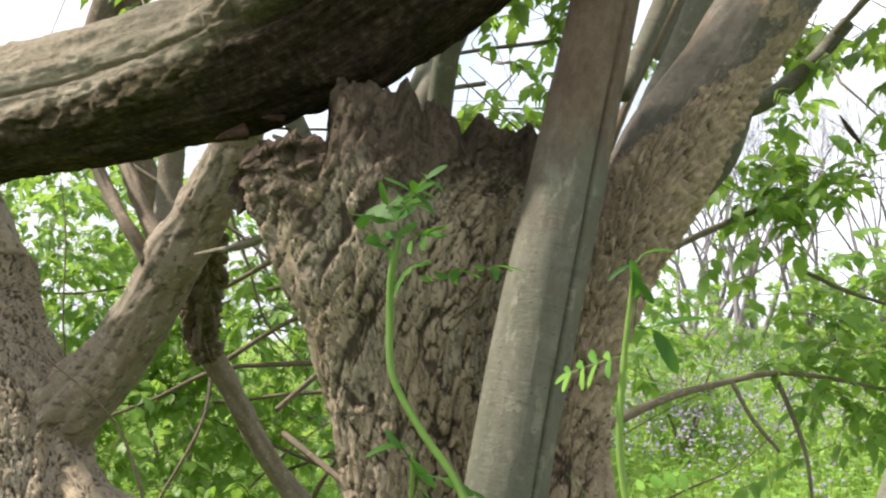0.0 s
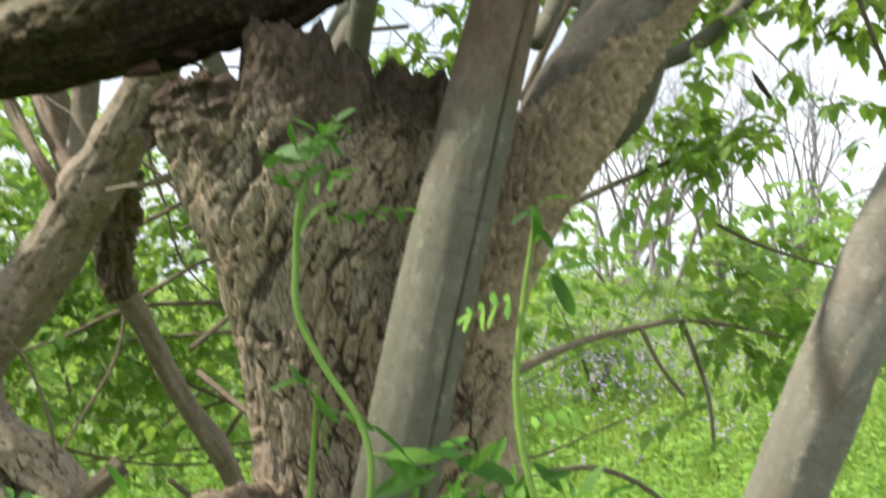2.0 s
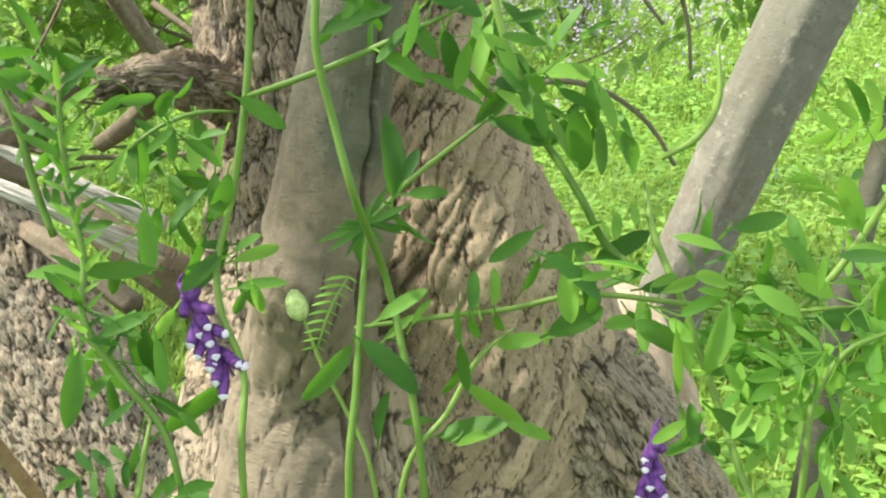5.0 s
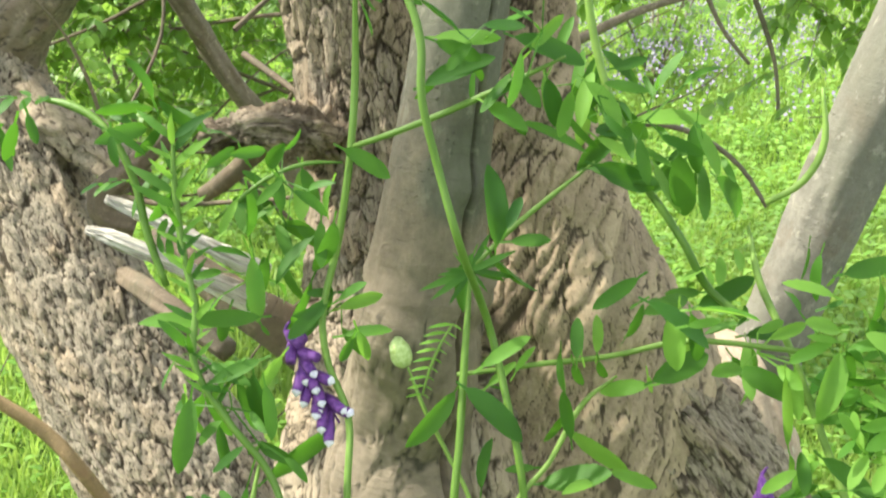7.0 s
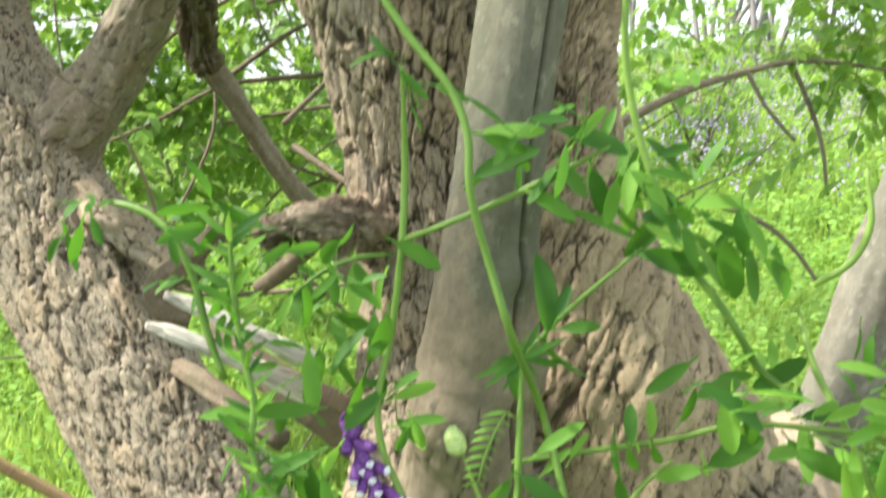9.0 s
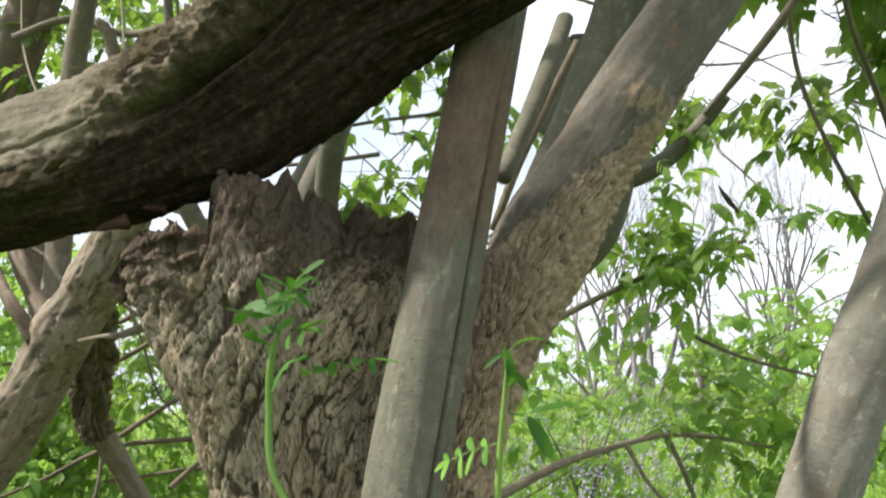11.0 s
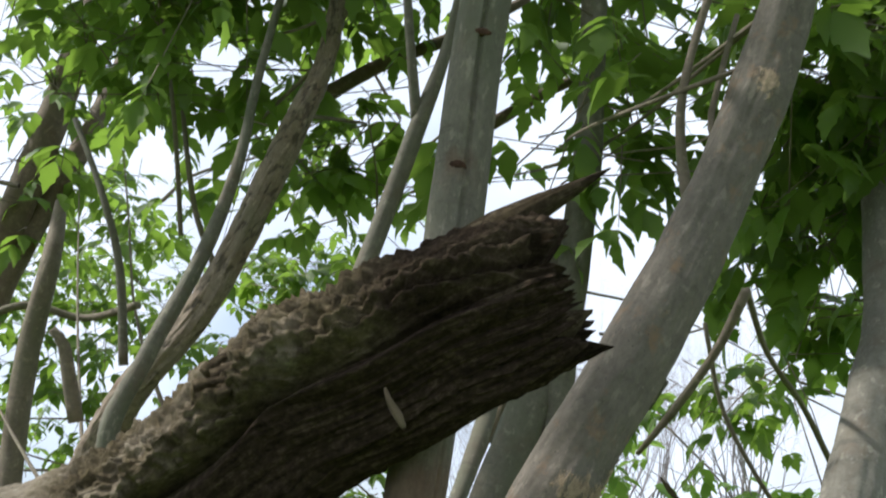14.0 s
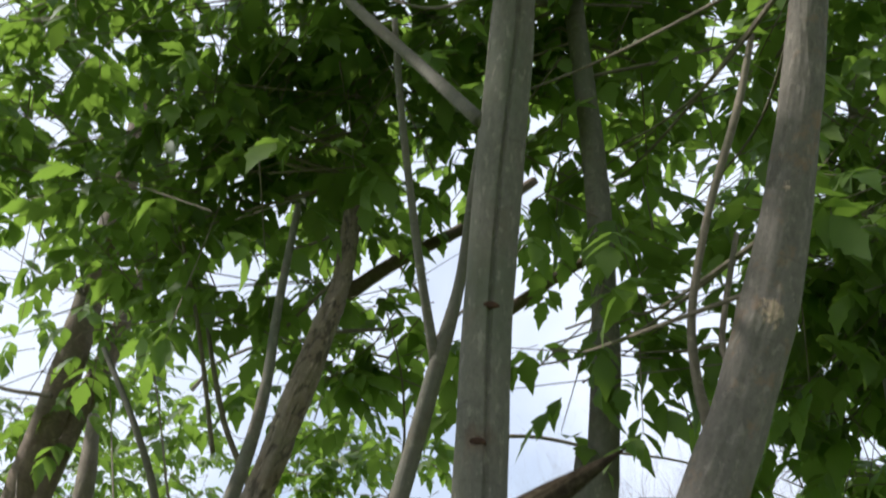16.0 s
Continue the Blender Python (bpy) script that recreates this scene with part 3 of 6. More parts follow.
def build_herbs():
    """Leafy low herbs between the grass blades."""
    rng = random.Random(49)
    V, F = [], []
    for _ in range(11500):
        d = 1.4 * (17.0 / 1.4) ** (rng.random() ** 0.7)
        a = radians(rng.uniform(-38, 38))
        if a < -0.1 and d < 5 and rng.random() < 0.7:
            continue
        x, y = d * math.sin(a), d * math.cos(a)
        tall = rng.uniform(0.03, 0.24) * (1 + 1.3 * ease((d - 5) / 5))
        n = 6 if d < 6 else 9
        for k in range(n):
            turn = rng.uniform(0, 6.28)
            way = Vector((math.cos(turn), math.sin(turn), rng.uniform(-0.2, 0.7)))
            q = Vector((x + rng.gauss(0, 0.012 * d), y + rng.gauss(0, 0.012 * d), ground_z(x, y) + tall * (k + 1) / n))
            add_leaflet(V, F, q, way, Vector((0, 0, 1)), rng.uniform(0.018, 0.042) * (1 + min(d, 9) * 0.10), "oval", 0.2, 0.3, rng.uniform(0.9, 1.7))
    ob = part("herbs", mesh_from("herbs", V, F), M_HERB)
    tagged(ob, "leafy green herbs among the meadow grass", "herbs", kind="stuff")


build_herbs()

# ---------------------------------------------------------------- limbs' lines: x, y, z, radius
STUMP = [(-0.053, 1.133, 1.796, 0.1404), (-0.052, 1.113, 1.729, 0.1283), (-0.048, 1.103, 1.662, 0.1085), (-0.043, 1.099, 1.596, 0.0904), (-0.036, 1.101, 1.529, 0.0828), (-0.029, 1.106, 1.462, 0.0798), (-0.023, 1.111, 1.395, 0.0803), (-0.018, 1.115, 1.328, 0.0853), (-0.014, 1.114, 1.261, 0.0920), (-0.013, 1.107, 1.195, 0.0989), (-0.014, 1.091, 1.128, 0.1110), (-0.016, 1.064, 1.061, 0.1233), (-0.021, 1.060, 0.889, 0.1613), (-0.043, 1.000, 0.455, 0.2110), (-0.072, 0.968, -0.035, 0.2894)]
SIDE_TRUNK = [(0.124, 1.073, 0.034, 0.3437), (0.165, 1.146, 0.719, 0.2144), (0.148, 1.128, 1.000, 0.1613), (0.149, 1.091, 1.107, 0.1295), (0.125, 1.074, 1.214, 0.0967), (0.102, 1.072, 1.321, 0.0708), (0.096, 1.081, 1.428, 0.0469), (0.112, 1.097, 1.536, 0.0359), (0.153, 1.115, 1.643, 0.0377), (0.212, 1.133, 1.750, 0.0504), (0.285, 1.149, 1.857, 0.0441), (0.364, 1.161, 1.964, 0.0436), (0.444, 1.167, 2.071, 0.0427), (0.518, 1.168, 2.178, 0.0414), (0.583, 1.163, 2.285, 0.0379), (0.639, 1.154, 2.392, 0.0395), (0.686, 1.140, 2.500, 0.0344), (0.726, 1.125, 2.607, 0.0324), (0.762, 1.110, 2.714, 0.0304), (0.796, 1.099, 2.821, 0.0286), (0.831, 1.096, 2.928, 0.0269)]
STEM = [(-0.090, 1.011, 0.143, 0.1759), (-0.050, 1.003, 0.811, 0.1037), (-0.035, 0.977, 1.027, 0.0779), (-0.025, 0.985, 1.137, 0.0586), (-0.008, 0.952, 1.237, 0.0496), (0.008, 0.937, 1.338, 0.0405), (0.026, 0.935, 1.438, 0.0345), (0.048, 0.944, 1.539, 0.0332), (0.073, 0.959, 1.639, 0.0332), (0.099, 0.976, 1.740, 0.0317), (0.126, 0.994, 1.840, 0.0299), (0.151, 1.010, 1.941, 0.0301), (0.175, 1.022, 2.041, 0.0303), (0.196, 1.030, 2.142, 0.0306), (0.217, 1.032, 2.242, 0.0299), (0.237, 1.030, 2.343, 0.0296), (0.259, 1.023, 2.443, 0.0295), (0.282, 1.013, 2.544, 0.0294), (0.306, 1.002, 2.644, 0.0289), (0.330, 0.991, 2.745, 0.0279), (0.349, 0.983, 2.845, 0.0270)]
LOG = [(-0.789, 1.334, 1.800, 0.0695), (-0.623, 1.288, 1.818, 0.0692), (-0.476, 1.234, 1.837, 0.0693), (-0.316, 1.198, 1.859, 0.0717), (-0.140, 1.088, 1.886, 0.0717), (-0.060, 1.049, 1.921, 0.0779), (0.030, 1.012, 1.975, 0.0889), (0.112, 0.961, 1.997, 0.0865), (0.181, 0.933, 2.029, 0.0880), (0.244, 0.916, 2.046, 0.0829), (0.275, 0.906, 2.056, 0.0754)]
LEFT_TRUNK = [(-1.247, 2.918, 1.727, 0.2007), (-1.208, 2.871, 1.589, 0.1926), (-1.072, 2.784, 1.354, 0.1805), (-0.946, 2.663, 1.090, 0.1688), (-0.792, 2.518, 0.832, 0.1675), (-0.630, 2.393, 0.544, 0.1862), (-0.502, 2.309, 0.305, 0.2090), (-0.419, 2.218, 0.011, 0.2546), (-0.390, 2.078, -0.370, 0.3236)]
LEFT_UPPER = [(-1.235, 2.905, 1.690, 0.1990), (-1.420, 2.960, 2.100, 0.1700), (-1.760, 2.620, 2.700, 0.1300), (-2.100, 1.900, 3.200, 0.0900), (-2.350, 1.000, 3.650, 0.0500), (-2.450, 0.300, 3.900, 0.0200)]
LEFT_BRANCH = [(-1.023, 2.837, 1.136, 0.1541), (-0.988, 2.801, 1.280, 0.1244), (-0.913, 2.727, 1.375, 0.0930), (-0.777, 2.683, 1.502, 0.0746), (-0.618, 2.592, 1.710, 0.0657), (-0.505, 2.499, 1.868, 0.0592), (-0.420, 2.418, 1.998, 0.0548), (-0.279, 2.151, 2.204, 0.0336), (-0.139, 2.083, 2.343, 0.0301), (-0.010, 2.046, 2.574, 0.0286), (0.076, 2.008, 2.739, 0.0257), (0.121, 2.015, 2.836, 0.0212), (0.188, 2.022, 3.108, 0.0183), (0.247, 2.013, 3.475, 0.0165)]
STICK = [(-0.638, 2.988, 1.601, 0.0360), (-0.623, 3.055, 1.507, 0.0307), (-0.562, 3.124, 1.362, 0.0289), (-0.481, 3.182, 1.179, 0.0282), (-0.394, 3.256, 1.019, 0.0314), (-0.355, 3.307, 0.916, 0.0293), (-0.200, 3.420, 0.400, 0.0320), (-0.120, 3.500, -0.050, 0.0360)]
STICK_KNOT = [(-0.545, 2.620, 1.800, 0.0420), (-0.575, 2.760, 1.730, 0.0440), (-0.605, 2.880, 1.650, 0.0480), (-0.632, 2.988, 1.550, 0.0400), (-0.625, 3.030, 1.490, 0.0330)]
STUB = [(-0.055, 1.142, 1.351, 0.0291), (-0.081, 1.065, 1.373, 0.0225), (-0.101, 1.026, 1.385, 0.0197), (-0.123, 1.012, 1.392, 0.0162), (-0.150, 1.021, 1.387, 0.0122), (-0.173, 1.029, 1.379, 0.0109)]
STUB2 = [(-0.128, 1.049, 1.378, 0.0106), (-0.147, 1.057, 1.358, 0.0088), (-0.169, 1.077, 1.339, 0.0085), (-0.196, 1.109, 1.319, 0.0078)]
FORK_A = [(-0.635, 2.613, 1.757, 0.0273), (-0.692, 2.700, 1.837, 0.0202), (-0.734, 2.749, 1.918, 0.0176), (-0.788, 2.860, 2.004, 0.0163), (-0.880, 3.082, 2.168, 0.0142)]
FORK_B = [(-0.653, 2.555, 1.736, 0.0220), (-0.705, 2.564, 1.815, 0.0154), (-0.780, 2.670, 1.912, 0.0142), (-0.825, 2.714, 1.993, 0.0135), (-0.933, 2.863, 2.146, 0.0122)]
CUT_BRANCH = [(-1.090, 2.918, 1.386, 0.0616), (-0.949, 2.755, 1.280, 0.0648), (-0.791, 2.591, 1.185, 0.0549), (-0.672, 2.546, 1.113, 0.0444), (-0.596, 2.488, 1.055, 0.0356)]
LOOP = [(-0.417, 2.018, 1.236, 0.0201), (-0.487, 1.992, 1.176, 0.0201), (-0.536, 1.973, 1.143, 0.0201), (-0.534, 1.966, 1.104, 0.0181), (-0.485, 1.973, 1.079, 0.0151)]
LOWB = [(-0.677, 2.490, 0.859, 0.0209), (-0.563, 2.311, 0.861, 0.0229), (-0.460, 2.187, 0.834, 0.0228), (-0.377, 2.118, 0.789, 0.0221)]
WHITE_A = [(-0.261, 1.017, 1.339, 0.0007), (-0.249, 1.019, 1.332, 0.0034), (-0.215, 1.017, 1.315, 0.0041), (-0.179, 1.012, 1.294, 0.0048), (-0.136, 1.025, 1.263, 0.0063)]
WHITE_B = [(-0.281, 1.020, 1.313, 0.0007), (-0.264, 1.017, 1.307, 0.0044), (-0.227, 1.015, 1.289, 0.0053), (-0.196, 1.017, 1.270, 0.0058), (-0.145, 1.041, 1.231, 0.0084)]
LOW_ROOT = [(-0.249, 1.117, 1.281, 0.0080), (-0.206, 1.092, 1.252, 0.0131), (-0.165, 1.077, 1.221, 0.0181), (-0.128, 1.084, 1.187, 0.0235), (-0.085, 1.100, 1.142, 0.0295)]
RSTEM = [(0.380, 1.700, -0.050, 0.0850), (0.370, 1.600, 0.280, 0.0680), (0.364, 1.498, 0.602, 0.0630), (0.366, 1.442, 0.744, 0.0553), (0.383, 1.397, 0.886, 0.0481), (0.414, 1.364, 1.028, 0.0432), (0.457, 1.344, 1.170, 0.0418), (0.511, 1.336, 1.312, 0.0445), (0.576, 1.343, 1.455, 0.0457), (0.650, 1.364, 1.597, 0.0458), (0.733, 1.400, 1.739, 0.0428), (0.824, 1.452, 1.881, 0.0418), (0.921, 1.520, 2.023, 0.0416), (1.025, 1.606, 2.165, 0.0415), (1.152, 1.736, 2.523, 0.0353), (1.310, 1.897, 2.971, 0.0270), (1.469, 2.059, 3.419, 0.0166)]
RSTEM2 = [(0.973, 1.768, 1.702, 0.0166), (0.948, 1.783, 1.475, 0.0173), (0.914, 1.771, 1.242, 0.0188), (0.879, 1.770, 1.049, 0.0214), (0.849, 1.772, 0.849, 0.0235), (0.847, 1.818, 0.508, 0.0282), (0.820, 1.850, 0.200, 0.0300), (0.800, 1.870, -0.050, 0.0340)]
ROOT_FLARE = [(0.127, 1.116, 1.218, 0.0536), (0.165, 1.077, 1.162, 0.0582), (0.204, 1.050, 1.115, 0.0582), (0.244, 1.032, 1.066, 0.0616), (0.279, 1.043, 0.992, 0.0732), (0.342, 1.142, 0.779, 0.1005), (0.367, 1.159, 0.401, 0.1367)]
PALE_ROOT = [(0.318, 1.305, 1.072, 0.0201), (0.332, 1.267, 1.059, 0.0361), (0.341, 1.237, 1.030, 0.0422), (0.355, 1.223, 0.977, 0.0460), (0.379, 1.252, 0.845, 0.0528), (0.400, 1.250, 0.400, 0.0700), (0.410, 1.260, -0.050, 0.0900)]
TAN_STICK = [(-0.865, 1.802, 0.968, 0.0092), (-0.781, 1.817, 0.893, 0.0106), (-0.708, 1.826, 0.835, 0.0113), (-0.633, 1.827, 0.768, 0.0120), (-0.589, 1.817, 0.714, 0.0120), (-0.480, 1.860, 0.450, 0.0130), (-0.300, 1.920, 0.000, 0.0140)]
FRONT_TWIG = [(-0.754, 1.870, 1.621, 0.0014), (-0.690, 1.921, 1.562, 0.0016), (-0.624, 1.980, 1.488, 0.0020), (-0.587, 2.052, 1.411, 0.0026), (-0.569, 2.112, 1.310, 0.0036), (-0.568, 2.164, 1.216, 0.0040)]
END_TWIG = [(-0.183, 1.167, 1.696, 0.0045), (-0.201, 1.190, 1.692, 0.0043), (-0.227, 1.239, 1.689, 0.0037), (-0.259, 1.312, 1.691, 0.0028), (-0.305, 1.396, 1.690, 0.0017)]
LOG_CHIP = [(0.105, 0.877, 1.978, 0.0011), (0.109, 0.880, 1.965, 0.0029), (0.116, 0.883, 1.953, 0.0037), (0.120, 0.884, 1.943, 0.0020)]
HUNG_LEAF = [(0.893, 2.450, 2.006, 0.0014), (0.911, 2.448, 1.973, 0.0063), (0.934, 2.443, 1.940, 0.0034)]
FART = [(0.106, 1.980, 1.300, 0.0550), (0.244, 1.992, 1.550, 0.0450), (0.328, 1.978, 1.726, 0.0400), (0.474, 1.898, 1.857, 0.0332), (0.524, 1.871, 2.164, 0.0322), (0.565, 1.822, 2.373, 0.0300), (0.614, 1.802, 2.623, 0.0265), (0.656, 1.790, 2.949, 0.0246), (0.681, 1.766, 3.346, 0.0216)]
FART2 = [(0.106, 1.980, 1.300, 0.0550), (0.228, 1.954, 1.532, 0.0500), (0.294, 1.916, 1.729, 0.0452), (0.369, 1.895, 1.902, 0.0432), (0.442, 1.885, 2.060, 0.0407), (0.514, 1.885, 2.225, 0.0397), (0.564, 1.879, 2.383, 0.0375)]
TWF = [(0.106, 1.980, 1.300, 0.0550), (-0.004, 1.751, 1.670, 0.0220), (0.021, 1.492, 2.000, 0.0176), (0.069, 1.482, 2.103, 0.0167), (0.108, 1.469, 2.178, 0.0151), (0.170, 1.435, 2.316, 0.0142), (0.228, 1.386, 2.453, 0.0126), (0.273, 1.365, 2.560, 0.0085), (0.308, 1.340, 2.688, 0.0074), (0.351, 1.322, 2.835, 0.0068), (0.385, 1.287, 2.989, 0.0056)]
TWF2 = [(0.223, 1.389, 2.446, 0.0084), (0.215, 1.347, 2.556, 0.0067), (0.212, 1.312, 2.688, 0.0060), (0.212, 1.273, 2.830, 0.0057), (0.219, 1.253, 2.969, 0.0045)]
LIGHT5 = [(0.106, 1.980, 1.300, 0.0550), (-0.064, 2.076, 1.597, 0.0200), (-0.281, 1.921, 2.069, 0.0193), (-0.216, 1.911, 2.227, 0.0161), (-0.116, 1.909, 2.415, 0.0141), (-0.047, 1.900, 2.596, 0.0111), (-0.010, 1.908, 2.762, 0.0091), (0.051, 1.938, 3.002, 0.0072)]
LOWTWIG = [(0.244, 1.658, 1.832, 0.0061), (0.284, 1.643, 1.925, 0.0065), (0.336, 1.645, 2.020, 0.0062), (0.391, 1.653, 2.119, 0.0054)]
TA = [(-0.757, 3.002, -0.050, 0.0700), (-0.786, 3.023, 0.241, 0.0550), (-1.117, 3.374, 0.739, 0.0500), (-1.170, 3.495, 1.242, 0.0500), (-0.870, 3.667, 1.745, 0.0480), (-0.874, 3.618, 1.891, 0.0480), (-1.059, 3.583, 2.415, 0.0623), (-0.918, 3.541, 2.830, 0.0583), (-0.738, 3.450, 3.256, 0.0543), (-0.575, 3.403, 3.752, 0.0478), (-0.465, 3.365, 4.111, 0.0429), (-0.369, 3.347, 4.608, 0.0342)]
TB = [(-0.994, 3.586, 2.514, 0.0442), (-0.792, 3.534, 2.969, 0.0402), (-0.590, 3.567, 3.392, 0.0353), (-0.456, 3.673, 3.834, 0.0265)]
TC = [(-0.660, 2.680, 1.740, 0.0300), (-0.691, 2.908, 1.906, 0.0354), (-0.664, 2.902, 2.173, 0.0322), (-0.630, 2.874, 2.439, 0.0305), (-0.571, 2.834, 2.682, 0.0257), (-0.563, 2.915, 2.881, 0.0167)]
RF1 = [(0.574, 1.284, 2.262, 0.0096), (0.574, 1.287, 2.354, 0.0074), (0.585, 1.283, 2.438, 0.0062), (0.647, 1.280, 2.596, 0.0061), (0.746, 1.290, 2.783, 0.0066), (0.821, 1.318, 2.938, 0.0050)]
RF2 = [(0.614, 1.246, 2.337, 0.0064), (0.611, 1.261, 2.384, 0.0049), (0.635, 1.273, 2.448, 0.0046), (0.684, 1.278, 2.564, 0.0039)]
CROSS1 = [(0.110, 2.515, 2.991, 0.0221), (0.308, 2.462, 3.081, 0.0177), (0.483, 2.474, 3.156, 0.0166), (0.723, 2.559, 3.323, 0.0129)]
CROSS2 = [(0.574, 2.486, 2.919, 0.0162), (0.737, 2.418, 2.990, 0.0133), (0.947, 2.461, 3.076, 0.0108)]
DIAG = [(0.111, 1.316, 3.129, 0.0078), (0.158, 1.300, 3.039, 0.0084), (0.227, 1.236, 2.892, 0.0091), (0.293, 1.104, 2.688, 0.0099)]
THIN_A = [(-0.194, 2.366, 2.600, 0.0054), (-0.199, 2.302, 2.799, 0.0054), (-0.204, 2.264, 2.897, 0.0047), (-0.239, 2.264, 3.193, 0.0042)]
THIN_B = [(-0.306, 2.288, 2.291, 0.0102), (-0.312, 2.244, 2.502, 0.0089), (-0.339, 2.203, 2.633, 0.0076), (-0.412, 2.257, 2.842, 0.0060)]
THIN_C = [(-0.117, 2.393, 2.519, 0.0080), (-0.159, 2.355, 2.648, 0.0067), (-0.175, 2.313, 2.774, 0.0060), (-0.193, 2.375, 2.971, 0.0049)]
THIN_D = [(-0.415, 2.380, 2.191, 0.0165), (-0.428, 2.360, 2.275, 0.0153), (-0.440, 2.338, 2.357, 0.0127), (-0.461, 2.326, 2.385, 0.0089)]
THIN_E = [(-0.854, 3.142, 2.599, 0.0122), (-0.702, 3.163, 2.658, 0.0113), (-0.551, 3.202, 2.622, 0.0113), (-0.375, 3.090, 2.627, 0.0117)]
TWR = [(0.654, 1.321, 2.165, 0.0072), (0.622, 1.380, 2.093, 0.0065), (0.569, 1.456, 2.016, 0.0059), (0.543, 1.538, 1.974, 0.0039)]
TWR2 = [(0.654, 1.321, 2.165, 0.0048), (0.783, 1.562, 2.124, 0.0047), (1.005, 1.901, 2.064, 0.0057), (1.241, 2.232, 1.890, 0.0080)]
TWR3 = [(0.649, 1.471, 2.154, 0.0035), (0.689, 1.546, 2.036, 0.0036), (0.752, 1.600, 1.934, 0.0038), (0.857, 1.699, 1.826, 0.0040)]
FFB = [(0.268, 2.494, 1.307, 0.0200), (0.477, 3.380, 1.221, 0.0176), (0.693, 3.416, 1.304, 0.0125), (0.892, 3.439, 1.348, 0.0099), (1.057, 3.460, 1.368, 0.0087), (1.234, 3.466, 1.341, 0.0073), (1.415, 3.532, 1.298, 0.0061)]
FF_A = [(1.041, 3.465, 1.364, 0.0083), (1.080, 3.441, 1.247, 0.0074), (1.110, 3.416, 1.129, 0.0064), (1.118, 3.385, 0.964, 0.0055)]
FF_B = [(0.900, 3.437, 1.348, 0.0072), (0.949, 3.412, 1.237, 0.0063), (1.020, 3.377, 1.137, 0.0054)]
FFB_LOW = [(0.350, 2.098, 1.186, 0.0048), (0.442, 2.081, 1.195, 0.0054), (0.520, 2.057, 1.170, 0.0048), (0.582, 2.028, 1.119, 0.0043), (0.622, 1.998, 1.050, 0.0038)]
RB1 = [(0.304, 2.248, 1.606, 0.0120), (0.517, 2.870, 1.698, 0.0103), (0.688, 2.963, 1.771, 0.0092), (0.852, 3.050, 1.833, 0.0080), (1.036, 3.123, 1.898, 0.0067), (1.238, 3.182, 1.947, 0.0061)]
BEHIND_LOG = [(0.106, 1.980, 1.300, 0.0550), (-0.043, 2.142, 1.660, 0.0360), (-0.091, 2.066, 1.818, 0.0322), (-0.051, 2.061, 1.911, 0.0279), (-0.021, 2.053, 1.983, 0.0257), (0.065, 2.150, 2.184, 0.0251)]
SMALL_STEM = [(0.000, 2.040, 1.500, 0.0300), (-0.055, 2.117, 1.947, 0.0236), (-0.026, 2.128, 2.035, 0.0206), (0.003, 2.151, 2.115, 0.0188), (0.028, 2.192, 2.214, 0.0171)]
RIGHT_BRANCH = [(0.409, 2.219, 1.838, 0.0250), (0.621, 2.818, 2.038, 0.0221), (0.820, 2.755, 2.093, 0.0251), (0.941, 2.768, 2.177, 0.0211), (1.048, 2.774, 2.290, 0.0185)]
STEM_BACK = [(0.207, 1.321, 1.856, 0.0100), (0.242, 1.369, 1.919, 0.0113), (0.281, 1.411, 1.992, 0.0125), (0.339, 1.502, 2.107, 0.0121)]
STEM_BACK2 = [(0.453, 2.173, 2.075, 0.0399), (0.489, 2.148, 2.146, 0.0421), (0.538, 2.173, 2.262, 0.0410)]
BACK_TRUNK = [(-0.040, 1.949, -0.050, 0.0850), (-0.040, 1.949, 0.809, 0.0600), (0.106, 1.980, 1.300, 0.0550)]
LOG_BASE = [(-1.980, 1.760, -0.050, 0.1300), (-1.780, 1.680, 0.550, 0.1050), (-1.420, 1.560, 1.250, 0.0900), (-1.060, 1.430, 1.640, 0.0780), (-0.780, 1.332, 1.801, 0.0680)]

# ragged rim of the snapped trunk: across (-1 left, 1 right) and height
RIM_AT = (-1.0, -0.86, -0.72, -0.61, -0.55, -0.50, -0.38, -0.345, -0.18, 0.02, 0.12, 0.16, 0.20, 0.26, 0.36, 0.42, 0.45, 0.49, 0.53, 0.60, 0.70, 0.82, 0.89, 1.0)
RIM_UP = (-0.03, -0.012, -0.016, -0.026, -0.010, -0.032, -0.034, -0.002, 0.006, 0.0, 0.006, 0.004, -0.012, -0.004, -0.014, -0.030, -0.048, -0.046, -0.012, -0.020, -0.026, -0.024, -0.010, -0.008)


def stump_rim(v, p, ang, run, length):
    w = ease(1 - run / 0.11)
    if w > 0:
        u = (v.x - STUMP[0][0]) / 0.145
        up = float(np.interp(u, RIM_AT, RIM_UP))
        back = 1.0 if v.y < p.y else 0.4
        up = up * back + 0.012 * noise.noise(Vector((v.x * 60, v.y * 60, 1.0))) + 0.008 * noise.noise(Vector((v.x * 160, v.y * 160, 4.0)))
        v = v + Vector((0, 0, (up - 0.026) * w))
        if u < -0.45 and v.y < p.y:
            v = v + Vector((-0.012, -0.01, -0.01)) * w * (0.6 + noise.noise(Vector((v.x * 50, v.z * 90, 2))))
    return v


def stump_rot(v, ang, u):
    return 1.05 - (STUMP[0][2] - v.z) / 0.15


